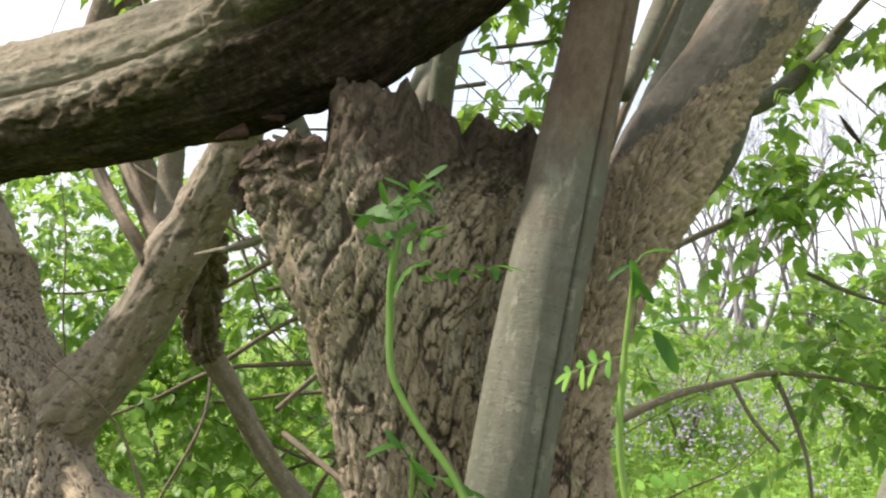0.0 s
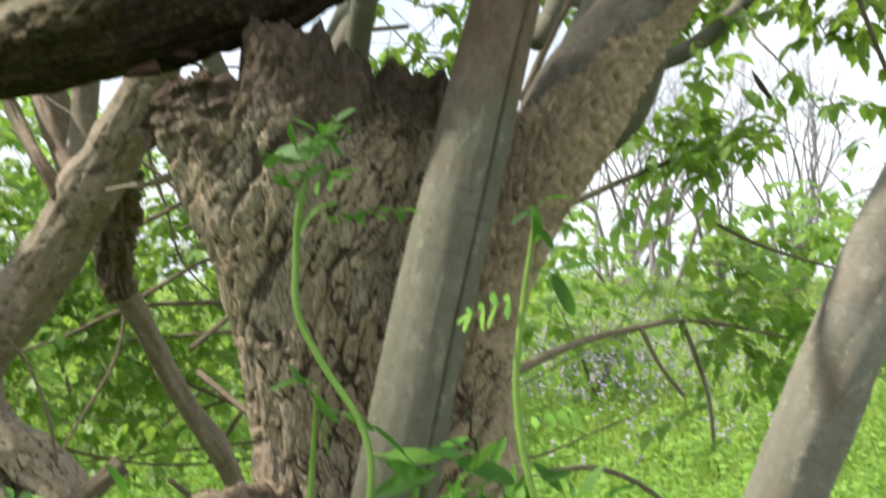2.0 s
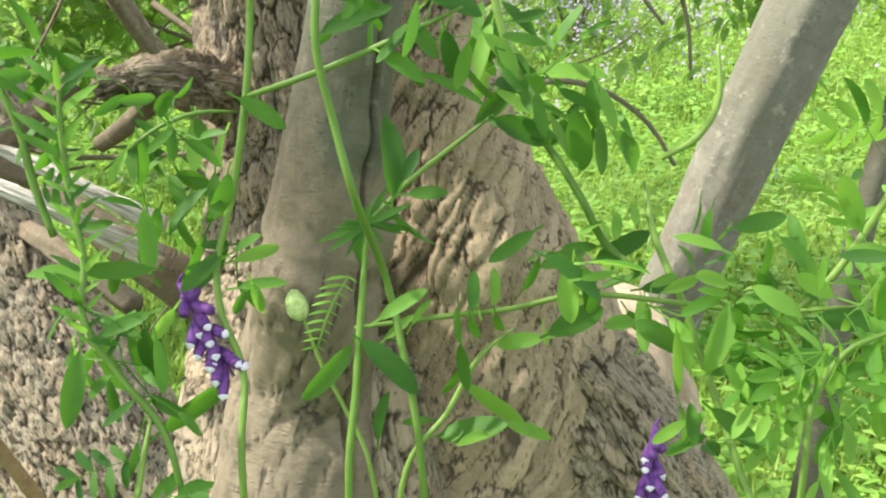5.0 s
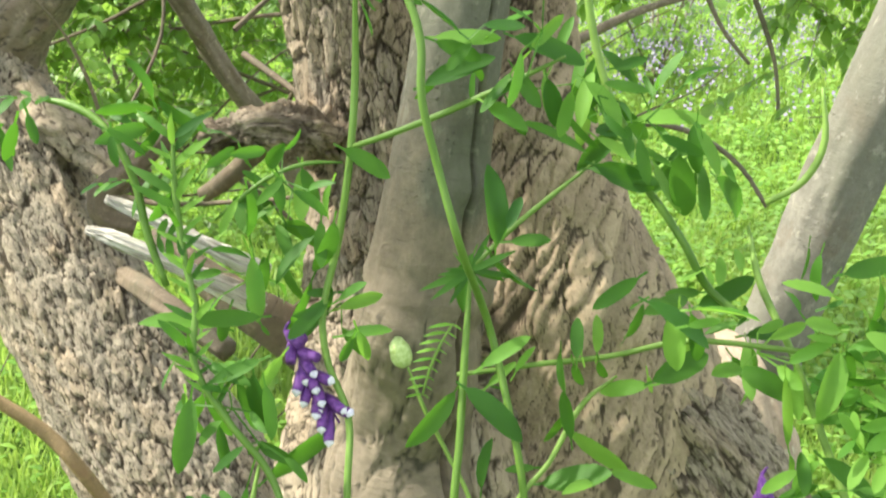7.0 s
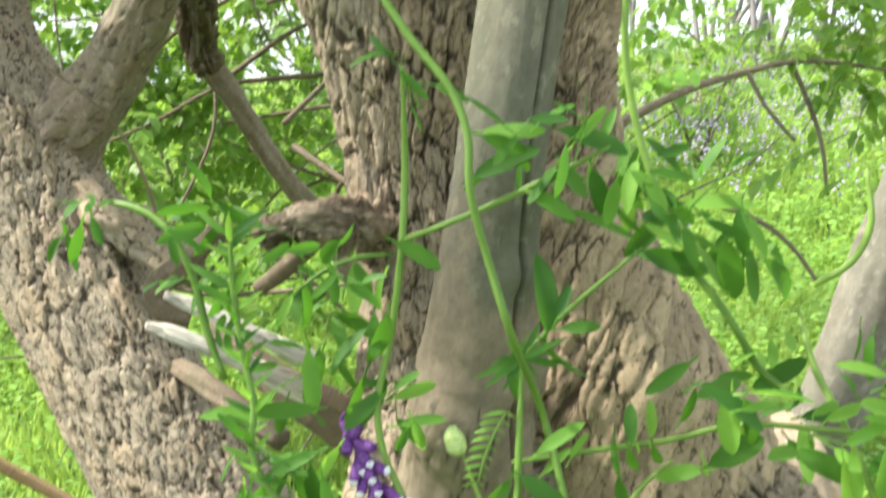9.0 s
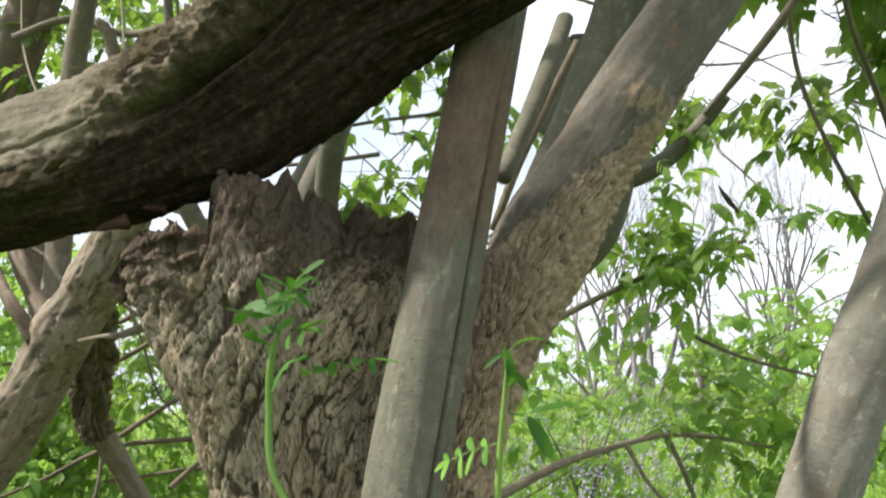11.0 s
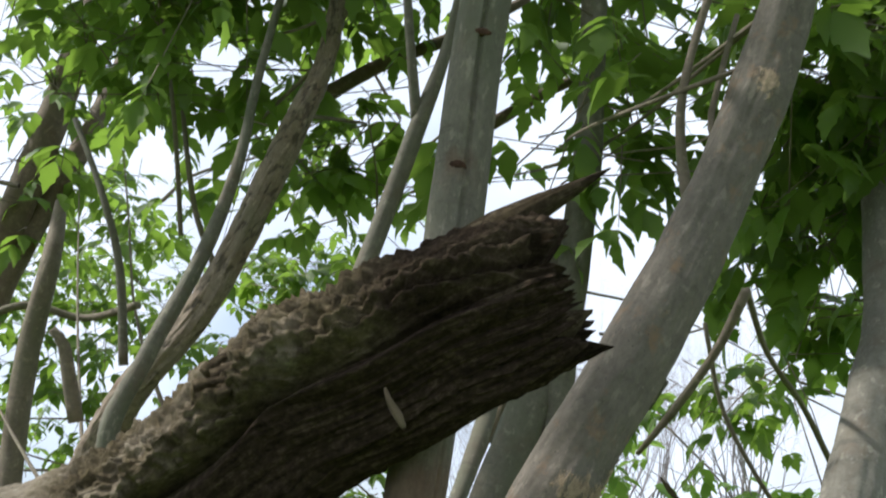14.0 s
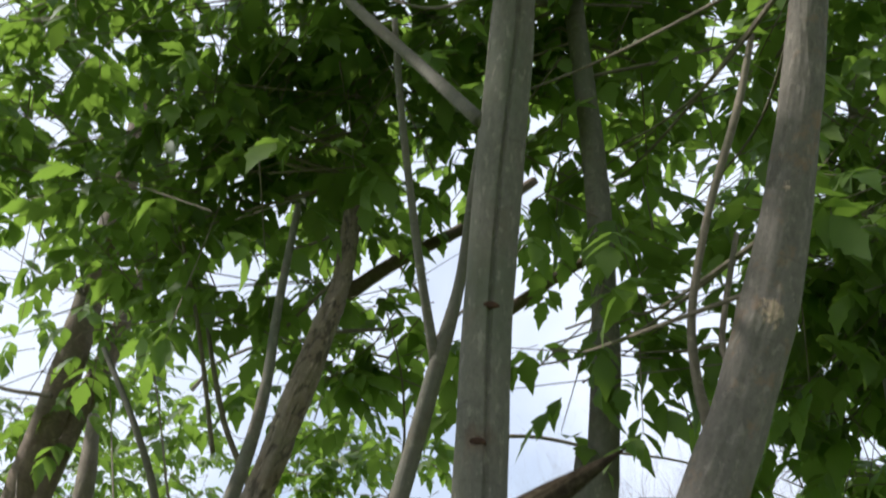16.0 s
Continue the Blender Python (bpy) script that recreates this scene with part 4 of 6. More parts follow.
def log_end(v, p, ang, run, length):
    """Sound wood, then crumbling bark over a dark hollow, then splintered fibres of uneven length."""
    ax = Vector(LOG[-1][:3]) - Vector(LOG[-3][:3])
    ax.normalize()
    u = run / length
    w = ease((u - 0.80) / 0.20)
    out = v - p
    high = out.normalized().z
    c, d = math.cos(ang), math.sin(ang)
    # the hollow that parts the overhanging bark from the smooth underside
    mid = -0.16 + 0.30 * ease((u - 0.58) / 0.34)
    s = ease((u - 0.55) / 0.08) * (1 - 0.7 * w)
    v = v - out * (0.46 * s * max(0.0, 1 - abs(high - mid) / 0.15))
    v = v + out * (0.16 * s * max(0.0, 1 - abs(high - mid - 0.28) / 0.24))
    # the underside draws in towards the end
    v = v - out * (0.24 * ease((u - 0.66) / 0.2) * ease((mid - 0.05 - high) / 0.35))
    # crumbling bark on the upper side
    q = v * 40
    chips = ease((u - 0.52) / 0.08) * ease((high - mid) / 0.2) * (1 - 0.6 * w)
    rough = (0.5 - abs(noise.noise(q))) + 0.55 * (0.5 - abs(noise.noise(q * 2.1))) + 0.3 * noise.noise(q * 4.3)
    v = v + out.normalized() * (0.024 * chips * (rough - 0.35))
    # torn scales along the lower edge of the sound wood
    fringe = (1 - ease((u - 0.5) / 0.08)) * max(0.0, 1 - abs(high + 0.42) / 0.30)
    v = v + out.normalized() * (0.022 * fringe * rough)
    v = v + out.normalized() * (0.004 * (1 - chips) * (rough - 0.2))
    # one long crack in the sound wood
    slit = (1 - ease((u - 0.54) / 0.05)) * max(0.0, 1 - abs(high - 0.02 - 0.05 * noise.noise(Vector((u * 30, 1, 2)))) / 0.05)
    v = v - out * (0.10 * slit)
    # lengthwise fibres
    fib = noise.noise(Vector((c * 7, d * 7, run * 7))) + 0.6 * noise.noise(Vector((c * 17, d * 17, run * 11)))
    v = v + out.normalized() * (0.017 * fib * ease((u - 0.72) / 0.16) * (0.35 if high < mid - 0.1 else 1.0))
    if w > 0:
        jag = 0.03 * noise.noise(Vector((c * 2.2, d * 2.2, 7))) + 0.035 * noise.noise(Vector((c * 6, d * 6, 3))) + 0.018 * noise.noise(Vector((c * 17, d * 17, 5)))
        jag += 0.03 * max(0.0, 1 - abs(high - 0.9) / 0.2) + 0.02 * max(0.0, 1 - abs(high + 0.15) / 0.25)
        v = v + ax * (jag * w)
    return v


main_tree = thing("broken_tree", (0.10, 1.0, 0.0), "broken box elder trunk with furrowed bark and living side stems", "tree")
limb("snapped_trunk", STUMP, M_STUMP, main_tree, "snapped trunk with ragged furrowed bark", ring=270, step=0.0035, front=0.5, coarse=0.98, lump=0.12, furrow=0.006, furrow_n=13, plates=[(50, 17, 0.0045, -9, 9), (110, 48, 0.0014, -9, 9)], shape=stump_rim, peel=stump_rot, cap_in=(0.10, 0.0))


# knots on the side trunk and the young stem
KNOTS = [(0.578, 1.100, 2.273), (0.625, 1.100, 2.382), (0.325, 1.120, 1.900), (0.679, 1.080, 2.549), (0.131, 0.940, 1.733)]
STEM_KNOTS = [(0.247, 0.976, 2.387), (0.205, 0.995, 2.236), (0.062, 0.797, 1.540)]


def stem_rust(v, ang, u):
    return 0.85 * ease((v.z - 1.62) / 0.2) * ease((2.0 - v.z) / 0.12) - 0.85 * ease((1.50 - v.z) / 0.22) + 0.8 * ease(1.6 - (v - Vector((0.03, 0.90, 1.36))).length / 0.025) + 0.8 * max(max(0.0, 1 - (v - Vector(q)).length / 0.05) for q in STEM_KNOTS)


def stem_seam(v, p, ang, run, length):
    """A narrow sunk seam down one side of the young stem, and folded bark over its foot."""
    fold = ease((1.315 - v.z) / 0.03) * ease((v.z - 1.19) / 0.05)
    if fold > 0:
        v = v + (v - p) * (0.22 * fold * (0.3 - abs(noise.noise(Vector((v.x * 16, v.y * 16, v.z * 75))))))
    if v.z > 2.0:
        d = abs(ang - radians(200 + 6 * math.sin(v.z * 7))) / radians(7.0)
        return v - (v - p) * (0.16 * (1 - d * d) * ease((v.z - 2.0) / 0.3)) if d < 1 else v
    d = abs(ang - radians(231)) / radians(5.0)
    return v - (v - p) * (0.24 * (1 - d * d) * ease((2.0 - v.z) / 0.3)) if d < 1 else v


limb("leaning_stem", STEM, M_STEM, main_tree, "smooth grey-green young stem", ring=150, step=0.010, lump=0.05, seed=3, shape=stem_seam, peel=stem_rust, plates=[(26, 13, 0.004, -9, 1.27)], front=0.4, knobs=[(0.032, 0.905, 1.358, 0.022, 0.008), (-0.03, 0.90, 1.24, 0.06, 0.016), (0.02, 0.90, 1.17, 0.07, 0.02), (0.03, 0.92, 1.28, 0.04, 0.012)])


def flaking(v):
    """Positive below and right of the slanting line where the bark begins to flake."""
    return ((v.x - 0.157) * 0.75 - (v.z - 1.75)) / 0.06


def side_peel(v, ang, u):
    scar = max(0.95 - (v - Vector(q)).length / 0.045 for q in KNOTS)
    return max(scar, min(1.0, max(0.0, 0.5 + flaking(v))))


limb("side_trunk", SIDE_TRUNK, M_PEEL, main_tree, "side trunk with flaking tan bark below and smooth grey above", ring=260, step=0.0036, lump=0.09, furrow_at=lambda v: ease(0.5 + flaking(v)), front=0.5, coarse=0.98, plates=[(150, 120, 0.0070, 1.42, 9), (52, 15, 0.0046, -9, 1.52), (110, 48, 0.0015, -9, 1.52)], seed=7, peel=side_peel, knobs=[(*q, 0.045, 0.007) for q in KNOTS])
limb("root_flare", ROOT_FLARE, M_STUMP, main_tree, "", ring=150, step=0.005, front=0.5, coarse=0.9, lump=0.2, furrow=0.008, furrow_n=9, plates=[(50, 17, 0.0065, -9, 9), (110, 48, 0.0015, -9, 9)], seed=19)
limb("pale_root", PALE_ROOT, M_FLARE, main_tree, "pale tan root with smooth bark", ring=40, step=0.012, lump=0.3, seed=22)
limb("broken_branch", STUB, M_STUMP, main_tree, "knotty broken branch stub", ring=70, step=0.003, lump=0.55, furrow=0.007, plates=[(70, 40, 0.007, -9, 9)], peel=lambda v, a, u: 0.15 + 0.5 * u, seed=17)
limb("broken_branch", STUB2, M_LIMB, main_tree, "", ring=16, step=0.008, lump=0.2, seed=18)
for kn in (WHITE_A, WHITE_B):
    limb("split_branch", kn, M_PALE, main_tree, "bleached split wood", ring=40, step=0.004, lump=0.5, furrow=0.006, furrow_n=5, seed=4)
limb("low_branch", LOW_ROOT, M_LIMB, main_tree, "", ring=24, step=0.01, lump=0.2, furrow=0.004)

def log_rot_shade(v, a, u):
    """Sound grey wood near the foot, mossy bark above, dark rot towards the end; below, rot with underside shade
    painted in.
    """
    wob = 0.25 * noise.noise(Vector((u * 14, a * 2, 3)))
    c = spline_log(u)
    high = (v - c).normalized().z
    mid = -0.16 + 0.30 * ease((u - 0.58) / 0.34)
    # downward faces go darker: bare wood plus the shade beneath, put into colour
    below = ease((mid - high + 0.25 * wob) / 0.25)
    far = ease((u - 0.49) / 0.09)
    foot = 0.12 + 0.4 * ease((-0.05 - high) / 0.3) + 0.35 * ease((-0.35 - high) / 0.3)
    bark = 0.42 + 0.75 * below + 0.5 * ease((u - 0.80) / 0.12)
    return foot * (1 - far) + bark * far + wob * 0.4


LOG_LINE = spline(LOG, 120)
LOG_RUN = np.r_[0, np.cumsum(np.linalg.norm(np.diff(LOG_LINE[:, :3], axis=0), axis=1))]


def spline_log(u):
    """The middle of the log at the share u of its length."""
    return Vector(LOG_LINE[min(119, int(np.searchsorted(LOG_RUN, u * LOG_RUN[-1])))][:3])


dead_log = thing("dead_log", tuple(LOG_BASE[0][:2]) + (0.0,), "broken dead mossy log leaning across the snapped trunk", "log")
limb("log_body", LOG, M_DEAD, dead_log, "", ring=280, step=0.0032, front=0.5, lump=0.14, seed=11, shape=log_end, peel=log_rot_shade, cap_in=(0.0, 0.05), knobs=[(0.011, 0.954, 2.054, 0.07, 0.022), (0.084, 0.944, 2.087, 0.06, 0.014), (-0.067, 1.024, 1.815, 0.06, 0.012)])

limb("log_base", LOG_BASE, M_DEAD, dead_log, "", ring=60, step=0.015, lump=0.14, furrow=0.006, furrow_n=7, seed=12, peel=lambda v, a, u: 0.3)


def splinter(name, base, way, length, width, material, parent, seed):
    """A flat tapering splinter of torn wood."""
    rng = random.Random(seed)
    way = Vector(way).normalized()
    pts = []
    side = Vector((rng.gauss(0, 1), rng.gauss(0, 1), rng.gauss(0, 1)))
    for i in range(6):
        s = i / 5
        q = Vector(base) + way * (length * s) + side * (0.02 * length * math.sin(s * 3) * 2)
        pts.append((*q, width * (1 - s) ** 0.7 * rng.uniform(0.8, 1.1) + 0.0006))
    return limb(name, pts, material, parent, "", ring=7, step=length / 9, lump=0.35, seed=seed, peel=lambda v, a, u: 0.8)


rng_s = random.Random(77)
log_axis = (Vector(LOG[-1][:3]) - Vector(LOG[-4][:3])).normalized()
lx = log_axis.cross(Vector((0, 0, 1))).normalized()
lz = lx.cross(log_axis).normalized()
log_tip = Vector(LOG[-1][:3])
for i in range(46):
    a = rng_s.uniform(0.45, 2.8)
    back = rng_s.uniform(0.03, 0.34)
    r = LOG[-2][3] * rng_s.uniform(0.80, 1.02)
    base = log_tip - log_axis * back - lx * (-math.cos(a) * r) + lz * (math.sin(a) * r)
    splinter("splinter", base, log_axis + Vector((rng_s.gauss(0, 0.1), rng_s.gauss(0, 0.1), rng_s.gauss(0, 0.12))), rng_s.uniform(0.03, 0.09), rng_s.uniform(0.004, 0.010), M_DEAD, dead_log, 100 + i)
# the long spike over the end
splinter("long_splinter", log_tip - log_axis * 0.24 + lz * LOG[-1][3] * 0.84, log_axis + lz * 0.10, 0.34, 0.034, M_DEAD, dead_log, 201)
splinter("long_splinter", log_tip - log_axis * 0.06 - lz * LOG[-1][3] * 0.25, log_axis - lz * 0.02, 0.085, 0.030, M_DEAD, dead_log, 202)
for i in range(26):
    u = rng_s.uniform(-1.0, 1.0)
    base = Vector((STUMP[0][0] + u * 0.135, STUMP[0][1] - 0.13 * math.sqrt(max(0.0, 1 - u * u)) + 0.012, STUMP[0][2] - 0.085))
    splinter("splinter", base, (rng_s.gauss(0, 0.16) + u * 0.15, rng_s.gauss(0, 0.1), 1.0), rng_s.uniform(0.035, 0.062), rng_s.uniform(0.003, 0.007), M_DEAD, main_tree, 300 + i)
# torn curls of dark bark at the rim
for i in range(16):
    base = Vector((-0.167, 1.084, 1.758)) + Vector((rng_s.gauss(0, 0.018), rng_s.uniform(0.0, 0.02), rng_s.gauss(0, 0.018)))
    splinter("bark_curl", base, (rng_s.gauss(-0.35, 0.5), rng_s.gauss(-0.4, 0.2), rng_s.gauss(-0.3, 0.3)), rng_s.uniform(0.018, 0.032), rng_s.uniform(0.005, 0.011), M_KNOT, main_tree, 400 + i)

left_tree = thing("leaning_tree", (0.55, 2.4, 0.0), "leaning old box elder with grey furrowed bark", "tree")
limb("trunk", LEFT_TRUNK, M_LEFT, left_tree, "", ring=260, step=0.006, front=0.5, coarse=0.2, lump=0.08, furrow=0.008, furrow_n=12, plates=[(36, 12, 0.007, -9, 9), (80, 34, 0.002, -9, 9)], seed=5)
# unseen length of trunk, added to carry the left shading sprays
limb("upper_trunk", LEFT_UPPER, M_LEFT, left_tree, "", ring=60, step=0.02, lump=0.08, plates=[(36, 12, 0.007, -9, 9)], seed=6)
limb("main_branch", LEFT_BRANCH, M_BRANCH, left_tree, "", ring=90, step=0.008, lump=0.17, furrow=0.002, furrow_n=5, plates=[(22, 16, 0.003, -9, 9)], front=0.4, seed=9, knobs=[(-0.60, 2.52, 1.745, 0.10, 0.022), (-0.66, 2.58, 1.62, 0.06, -0.008), (-0.50, 2.44, 1.86, 0.06, 0.01)])
for nm, kn, mt in (("branch", STICK, M_BRANCH), ("branch", FORK_A, M_LIMB), ("branch", FORK_B, M_LIMB), ("branch", LOOP, M_LIMB), ("branch", LOWB, M_LIMB)):
    limb(nm, kn, mt, left_tree, "", ring=30, step=0.010, lump=0.30, furrow=0.004, furrow_n=6, seed=13)
limb("branch", STICK_KNOT, M_LIMB, left_tree, "gnarled dark bark at the fork", ring=80, step=0.005, lump=0.5, furrow=0.022, furrow_n=5, plates=[(50, 30, 0.012, -9, 9)], front=0.4, seed=15)
limb("broken_branch", CUT_BRANCH, M_LEFT, left_tree, "gnarled grey broken branch", ring=60, step=0.008, lump=0.35, furrow=0.010, furrow_n=6, plates=[(40, 16, 0.006, -9, 9)], seed=14, cap_in=(0.0, 0.03))

right_tree = thing("young_tree", (0.35, 1.7, 0.0), "young leaning box elder with smooth grey bark", "tree")
limb("trunk", RSTEM, M_LITSTEM, right_tree, "", ring=60, step=0.008, lump=0.10, furrow=0.002, seed=21, peel=lambda v, a, u: max(0.0, 0.75 - (v - Vector((0.550, 1.283, 1.447))).length / 0.11))
limb("second_stem", RSTEM2, M_STEM, right_tree, "", ring=20, step=0.02, lump=0.08, seed=23)

back_tree = thing("slender_tree", (0.2, 2.6, 0.0), "slender many-stemmed box elder behind the log", "tree")
limb("trunk", BACK_TRUNK, M_STEM, back_tree, "", ring=24, step=0.03, lump=0.1)
for kn, mt in ((FART, M_STEM), (FART2, M_STEM), (TWF, M_STEM), (TWF2, M_STEM), (LIGHT5, M_STEM), (LOWTWIG, M_LIMB), (TA, M_LIMB), (TB, M_LIMB), (TC, M_TWIG), (RF1, M_TWIG), (RF2, M_TWIG), (CROSS1, M_LIMB), (CROSS2, M_LIMB), (TWR, M_TWIG), (TWR2, M_TWIG), (TWR3, M_TWIG), (FFB, M_BRANCH), (FFB_LOW, M_TWIG), (FF_A, M_TWIG), (FF_B, M_TWIG), (RB1, M_TWIG), (BEHIND_LOG, M_STEM), (SMALL_STEM, M_STEM), (RIGHT_BRANCH, M_STEM), (STEM_BACK, M_STEM), (STEM_BACK2, M_STEM), (DIAG, M_STEM), (THIN_A, M_TWIG), (THIN_B, M_STEM), (THIN_C, M_TWIG), (THIN_D, M_TWIG), (THIN_E, M_TWIG)):
    limb("limb", kn, mt, back_tree, "", ring=14, step=0.025, lump=0.10, seed=29)


def tangle(count, box, length, radius, seed, parent, material):
    """Thin bent twigs through a box of x, y, z ranges."""
    rng = random.Random(seed)
    for _ in range(count):
        q = Vector((rng.uniform(*box[0]), rng.uniform(*box[1]), rng.uniform(*box[2])))
        d = Vector((rng.gauss(0, 1), rng.gauss(0, 0.4), rng.gauss(0, 0.45))).normalized()
        r, pts = radius * rng.uniform(0.5, 1.3), []
        n = 6
        for i in range(n):
            pts.append((*q, r * (1 - 0.75 * i / (n - 1))))
            d = (d + Vector((rng.gauss(0, 0.16), rng.gauss(0, 0.12), rng.gauss(0, 0.16)))).normalized()
            q = q + d * (length * rng.uniform(0.7, 1.3) / (n - 1))
        limb("twig", pts, material, parent, "", ring=6, step=0.06, lump=0.05, caps=False)


limb("branch", TAN_STICK, M_TANSTICK, left_tree, "dry tan branch", ring=12, step=0.02, lump=0.15)
limb("twig", FRONT_TWIG, M_BRANCH, left_tree, "", ring=10, step=0.02, lump=0.1)
limb("broken_twig", END_TWIG, M_TWIG, main_tree, "dark broken twig end", ring=16, step=0.006, lump=0.3)
limb("bark_chip", LOG_CHIP, M_LIMB, dead_log, "pale loose chip of bark", ring=10, step=0.005, lump=0.3)
limb("dry_leaf", HUNG_LEAF, M_DEAD, right_tree, "hanging dry brown leaf", ring=8, step=0.01, lump=0.4, peel=lambda v, a, u: 0.7)


def knot(q, line, size, lift=0.0):
    """A brown grown-over branch scar, wider than tall, sunk into the bark of the limb along line."""
    path = spline(line, 200)
    n = int(np.argmin(np.linalg.norm(path[:, :3] - np.array(q), axis=1)))
    c = path[n]
    ahead = Vector(path[min(n + 2, 199), :3] - path[max(n - 2, 0), :3]).normalized()
    d = Vector(q) - Vector(c[:3])
    d = (d - ahead * d.dot(ahead)).normalized()
    across = ahead.cross(d)
    s = Vector(c[:3]) + d * (float(c[3]) + lift)

    def flatten(v, p, ang, run, length):
        o = v - p
        wild = 1 + 0.1 * noise.noise(v * 110)
        return p + (across * (o.dot(across) * 1.5) + ahead * (o.dot(ahead) * 0.8)) * wild + d * o.dot(d)

    rows = [(*(s - d * size * 1.2), size * 1.3), (*(s - d * size * 0.3), size * 1.15), (*(s + d * size * 0.0), size * 0.85), (*(s + d * size * 0.10), size * 0.5), (*(s - d * size * 0.25), size * 0.2)]
    limb("knot", rows, M_KNOT, main_tree, "", ring=26, step=size * 0.08, lump=0.15, seed=q[0] * 9, shape=flatten)


for q in STEM_KNOTS[:2]:
    knot(q, STEM, 0.005, 0.001)
tangle(34, ((-1.6, 0.3), (3.2, 4.4), (0.7, 1.9)), 1.3, 0.010, 51, left_tree, M_LIMB)
tangle(26, ((-1.2, 0.6), (3.0, 4.2), (2.0, 3.4)), 1.1, 0.007, 52, back_tree, M_TWIG)
tangle(14, ((0.5, 1.8), (2.4, 3.6), (1.6, 3.4)), 0.9, 0.006, 53, back_tree, M_TWIG)

# ---------------------------------------------------------------- crowns: x, y, z, radius, sprays
CANOPY_LEFT = [(-0.60, 2.48, 3.50, 0.29, 14), (-0.31, 2.34, 3.32, 0.29, 18), (-0.03, 2.11, 3.22, 0.27, 20), (-0.09, 2.34, 3.07, 0.24, 16), (-0.30, 2.54, 3.21, 0.23, 12), (0.16, 1.97, 3.21, 0.20, 14), (0.23, 2.38, 3.26, 0.19, 10), (0.21, 2.41, 2.88, 0.15, 9), (-0.62, 3.49, 3.22, 0.28, 12), (-0.79, 3.27, 3.64, 0.30, 12), (-0.97, 3.72, 3.12, 0.26, 10), (0.03, 2.80, 2.99, 0.18, 8)]
CANOPY_MID = [(0.65, 1.97, 3.04, 0.15, 10), (0.66, 1.84, 2.68, 0.13, 8), (0.54, 1.77, 2.56, 0.05, 3), (0.64, 1.75, 2.54, 0.06, 3), (0.98, 2.31, 3.04, 0.15, 8), (1.01, 2.42, 3.41, 0.19, 8), (0.72, 2.50, 3.15, 0.14, 6), (0.38, 2.06, 3.25, 0.12, 6), (0.37, 2.82, 2.87, 0.13, 5), (0.69, 1.87, 3.43, 0.27, 16), (1.08, 2.01, 3.47, 0.27, 14), (0.25, 1.90, 3.51, 0.29, 18)]
CANOPY_RIGHT = [(1.15, 1.67, 2.89, 0.14, 12), (1.15, 1.78, 2.66, 0.13, 12), (1.18, 1.98, 2.47, 0.13, 10), (1.25, 2.27, 2.33, 0.13, 8), (1.09, 1.49, 2.64, 0.16, 12), (1.29, 2.41, 3.20, 0.13, 5), (1.23, 2.11, 2.59, 0.15, 10), (1.37, 2.53, 2.43, 0.12, 3), (1.44, 2.83, 2.24, 0.10, 2), (1.06, 1.70, 2.65, 0.14, 10), (1.19, 1.61, 3.21, 0.25, 16)]
LOW_RIGHT = [(1.27, 2.82, 2.01, 0.08, 3), (1.08, 2.91, 1.89, 0.10, 4), (0.94, 2.96, 1.78, 0.10, 4), (0.99, 3.00, 1.90, 0.16, 10), (0.84, 3.04, 1.97, 0.10, 5), (1.15, 3.07, 2.01, 0.12, 5), (0.96, 3.02, 1.80, 0.13, 7), (1.02, 2.79, 2.27, 0.11, 5), (1.20, 3.35, 1.54, 0.16, 5), (1.14, 3.50, 1.40, 0.11, 2), (1.26, 3.45, 1.29, 0.21, 7), (1.10, 3.50, 1.19, 0.13, 2), (0.76, 4.15, 1.54, 0.09, 4), (0.68, 3.89, 1.39, 0.10, 5), (0.34, 3.34, 2.37, 0.12, 6), (0.13, 3.64, 2.29, 0.11, 5)]
RIGHT_MID = [(1.21, 3.61, 1.58, 0.14, 6), (1.36, 3.55, 1.44, 0.17, 8), (1.27, 3.57, 1.30, 0.14, 5), (1.49, 3.50, 1.63, 0.14, 5), (1.55, 3.46, 1.30, 0.14, 6), (1.55, 3.93, 1.61, 0.19, 9), (1.72, 3.86, 1.46, 0.24, 11), (1.95, 4.04, 1.69, 0.21, 9), (1.47, 4.23, 1.32, 0.14, 4), (1.81, 3.95, 1.27, 0.20, 9), (1.09, 5.42, 1.66, 0.13, 6), (1.12, 5.41, 1.38, 0.14, 7), (2.08, 3.96, 1.38, 0.21, 9), (1.56, 4.19, 1.64, 0.18, 6)]
LEFT_BACK = [(-1.99, 5.42, 1.96, 0.27, 9), (-1.65, 5.54, 1.84, 0.24, 7), (-2.02, 5.66, 2.26, 0.25, 7), (-1.73, 4.70, 1.75, 0.23, 9), (-1.38, 5.07, 1.95, 0.19, 7), (-1.63, 5.25, 2.18, 0.23, 8), (-1.51, 4.21, 1.95, 0.27, 18), (-1.40, 4.26, 1.60, 0.32, 20), (-1.02, 4.62, 2.06, 0.22, 12), (-0.65, 4.44, 1.67, 0.25, 16), (-0.98, 4.11, 1.47, 0.28, 20), (-1.10, 3.78, 1.15, 0.28, 18), (-0.76, 4.26, 1.16, 0.29, 18), (-0.55, 4.71, 1.38, 0.19, 10), (-1.42, 3.96, 1.29, 0.26, 16), (-0.64, 4.92, 0.98, 0.20, 10), (-0.43, 4.39, 1.28, 0.27, 14), (-1.00, 4.17, 1.42, 0.26, 14), (-0.69, 5.26, 0.99, 0.24, 8), (-1.81, 4.88, 2.43, 0.27, 10), (-1.38, 5.30, 2.34, 0.25, 10)]
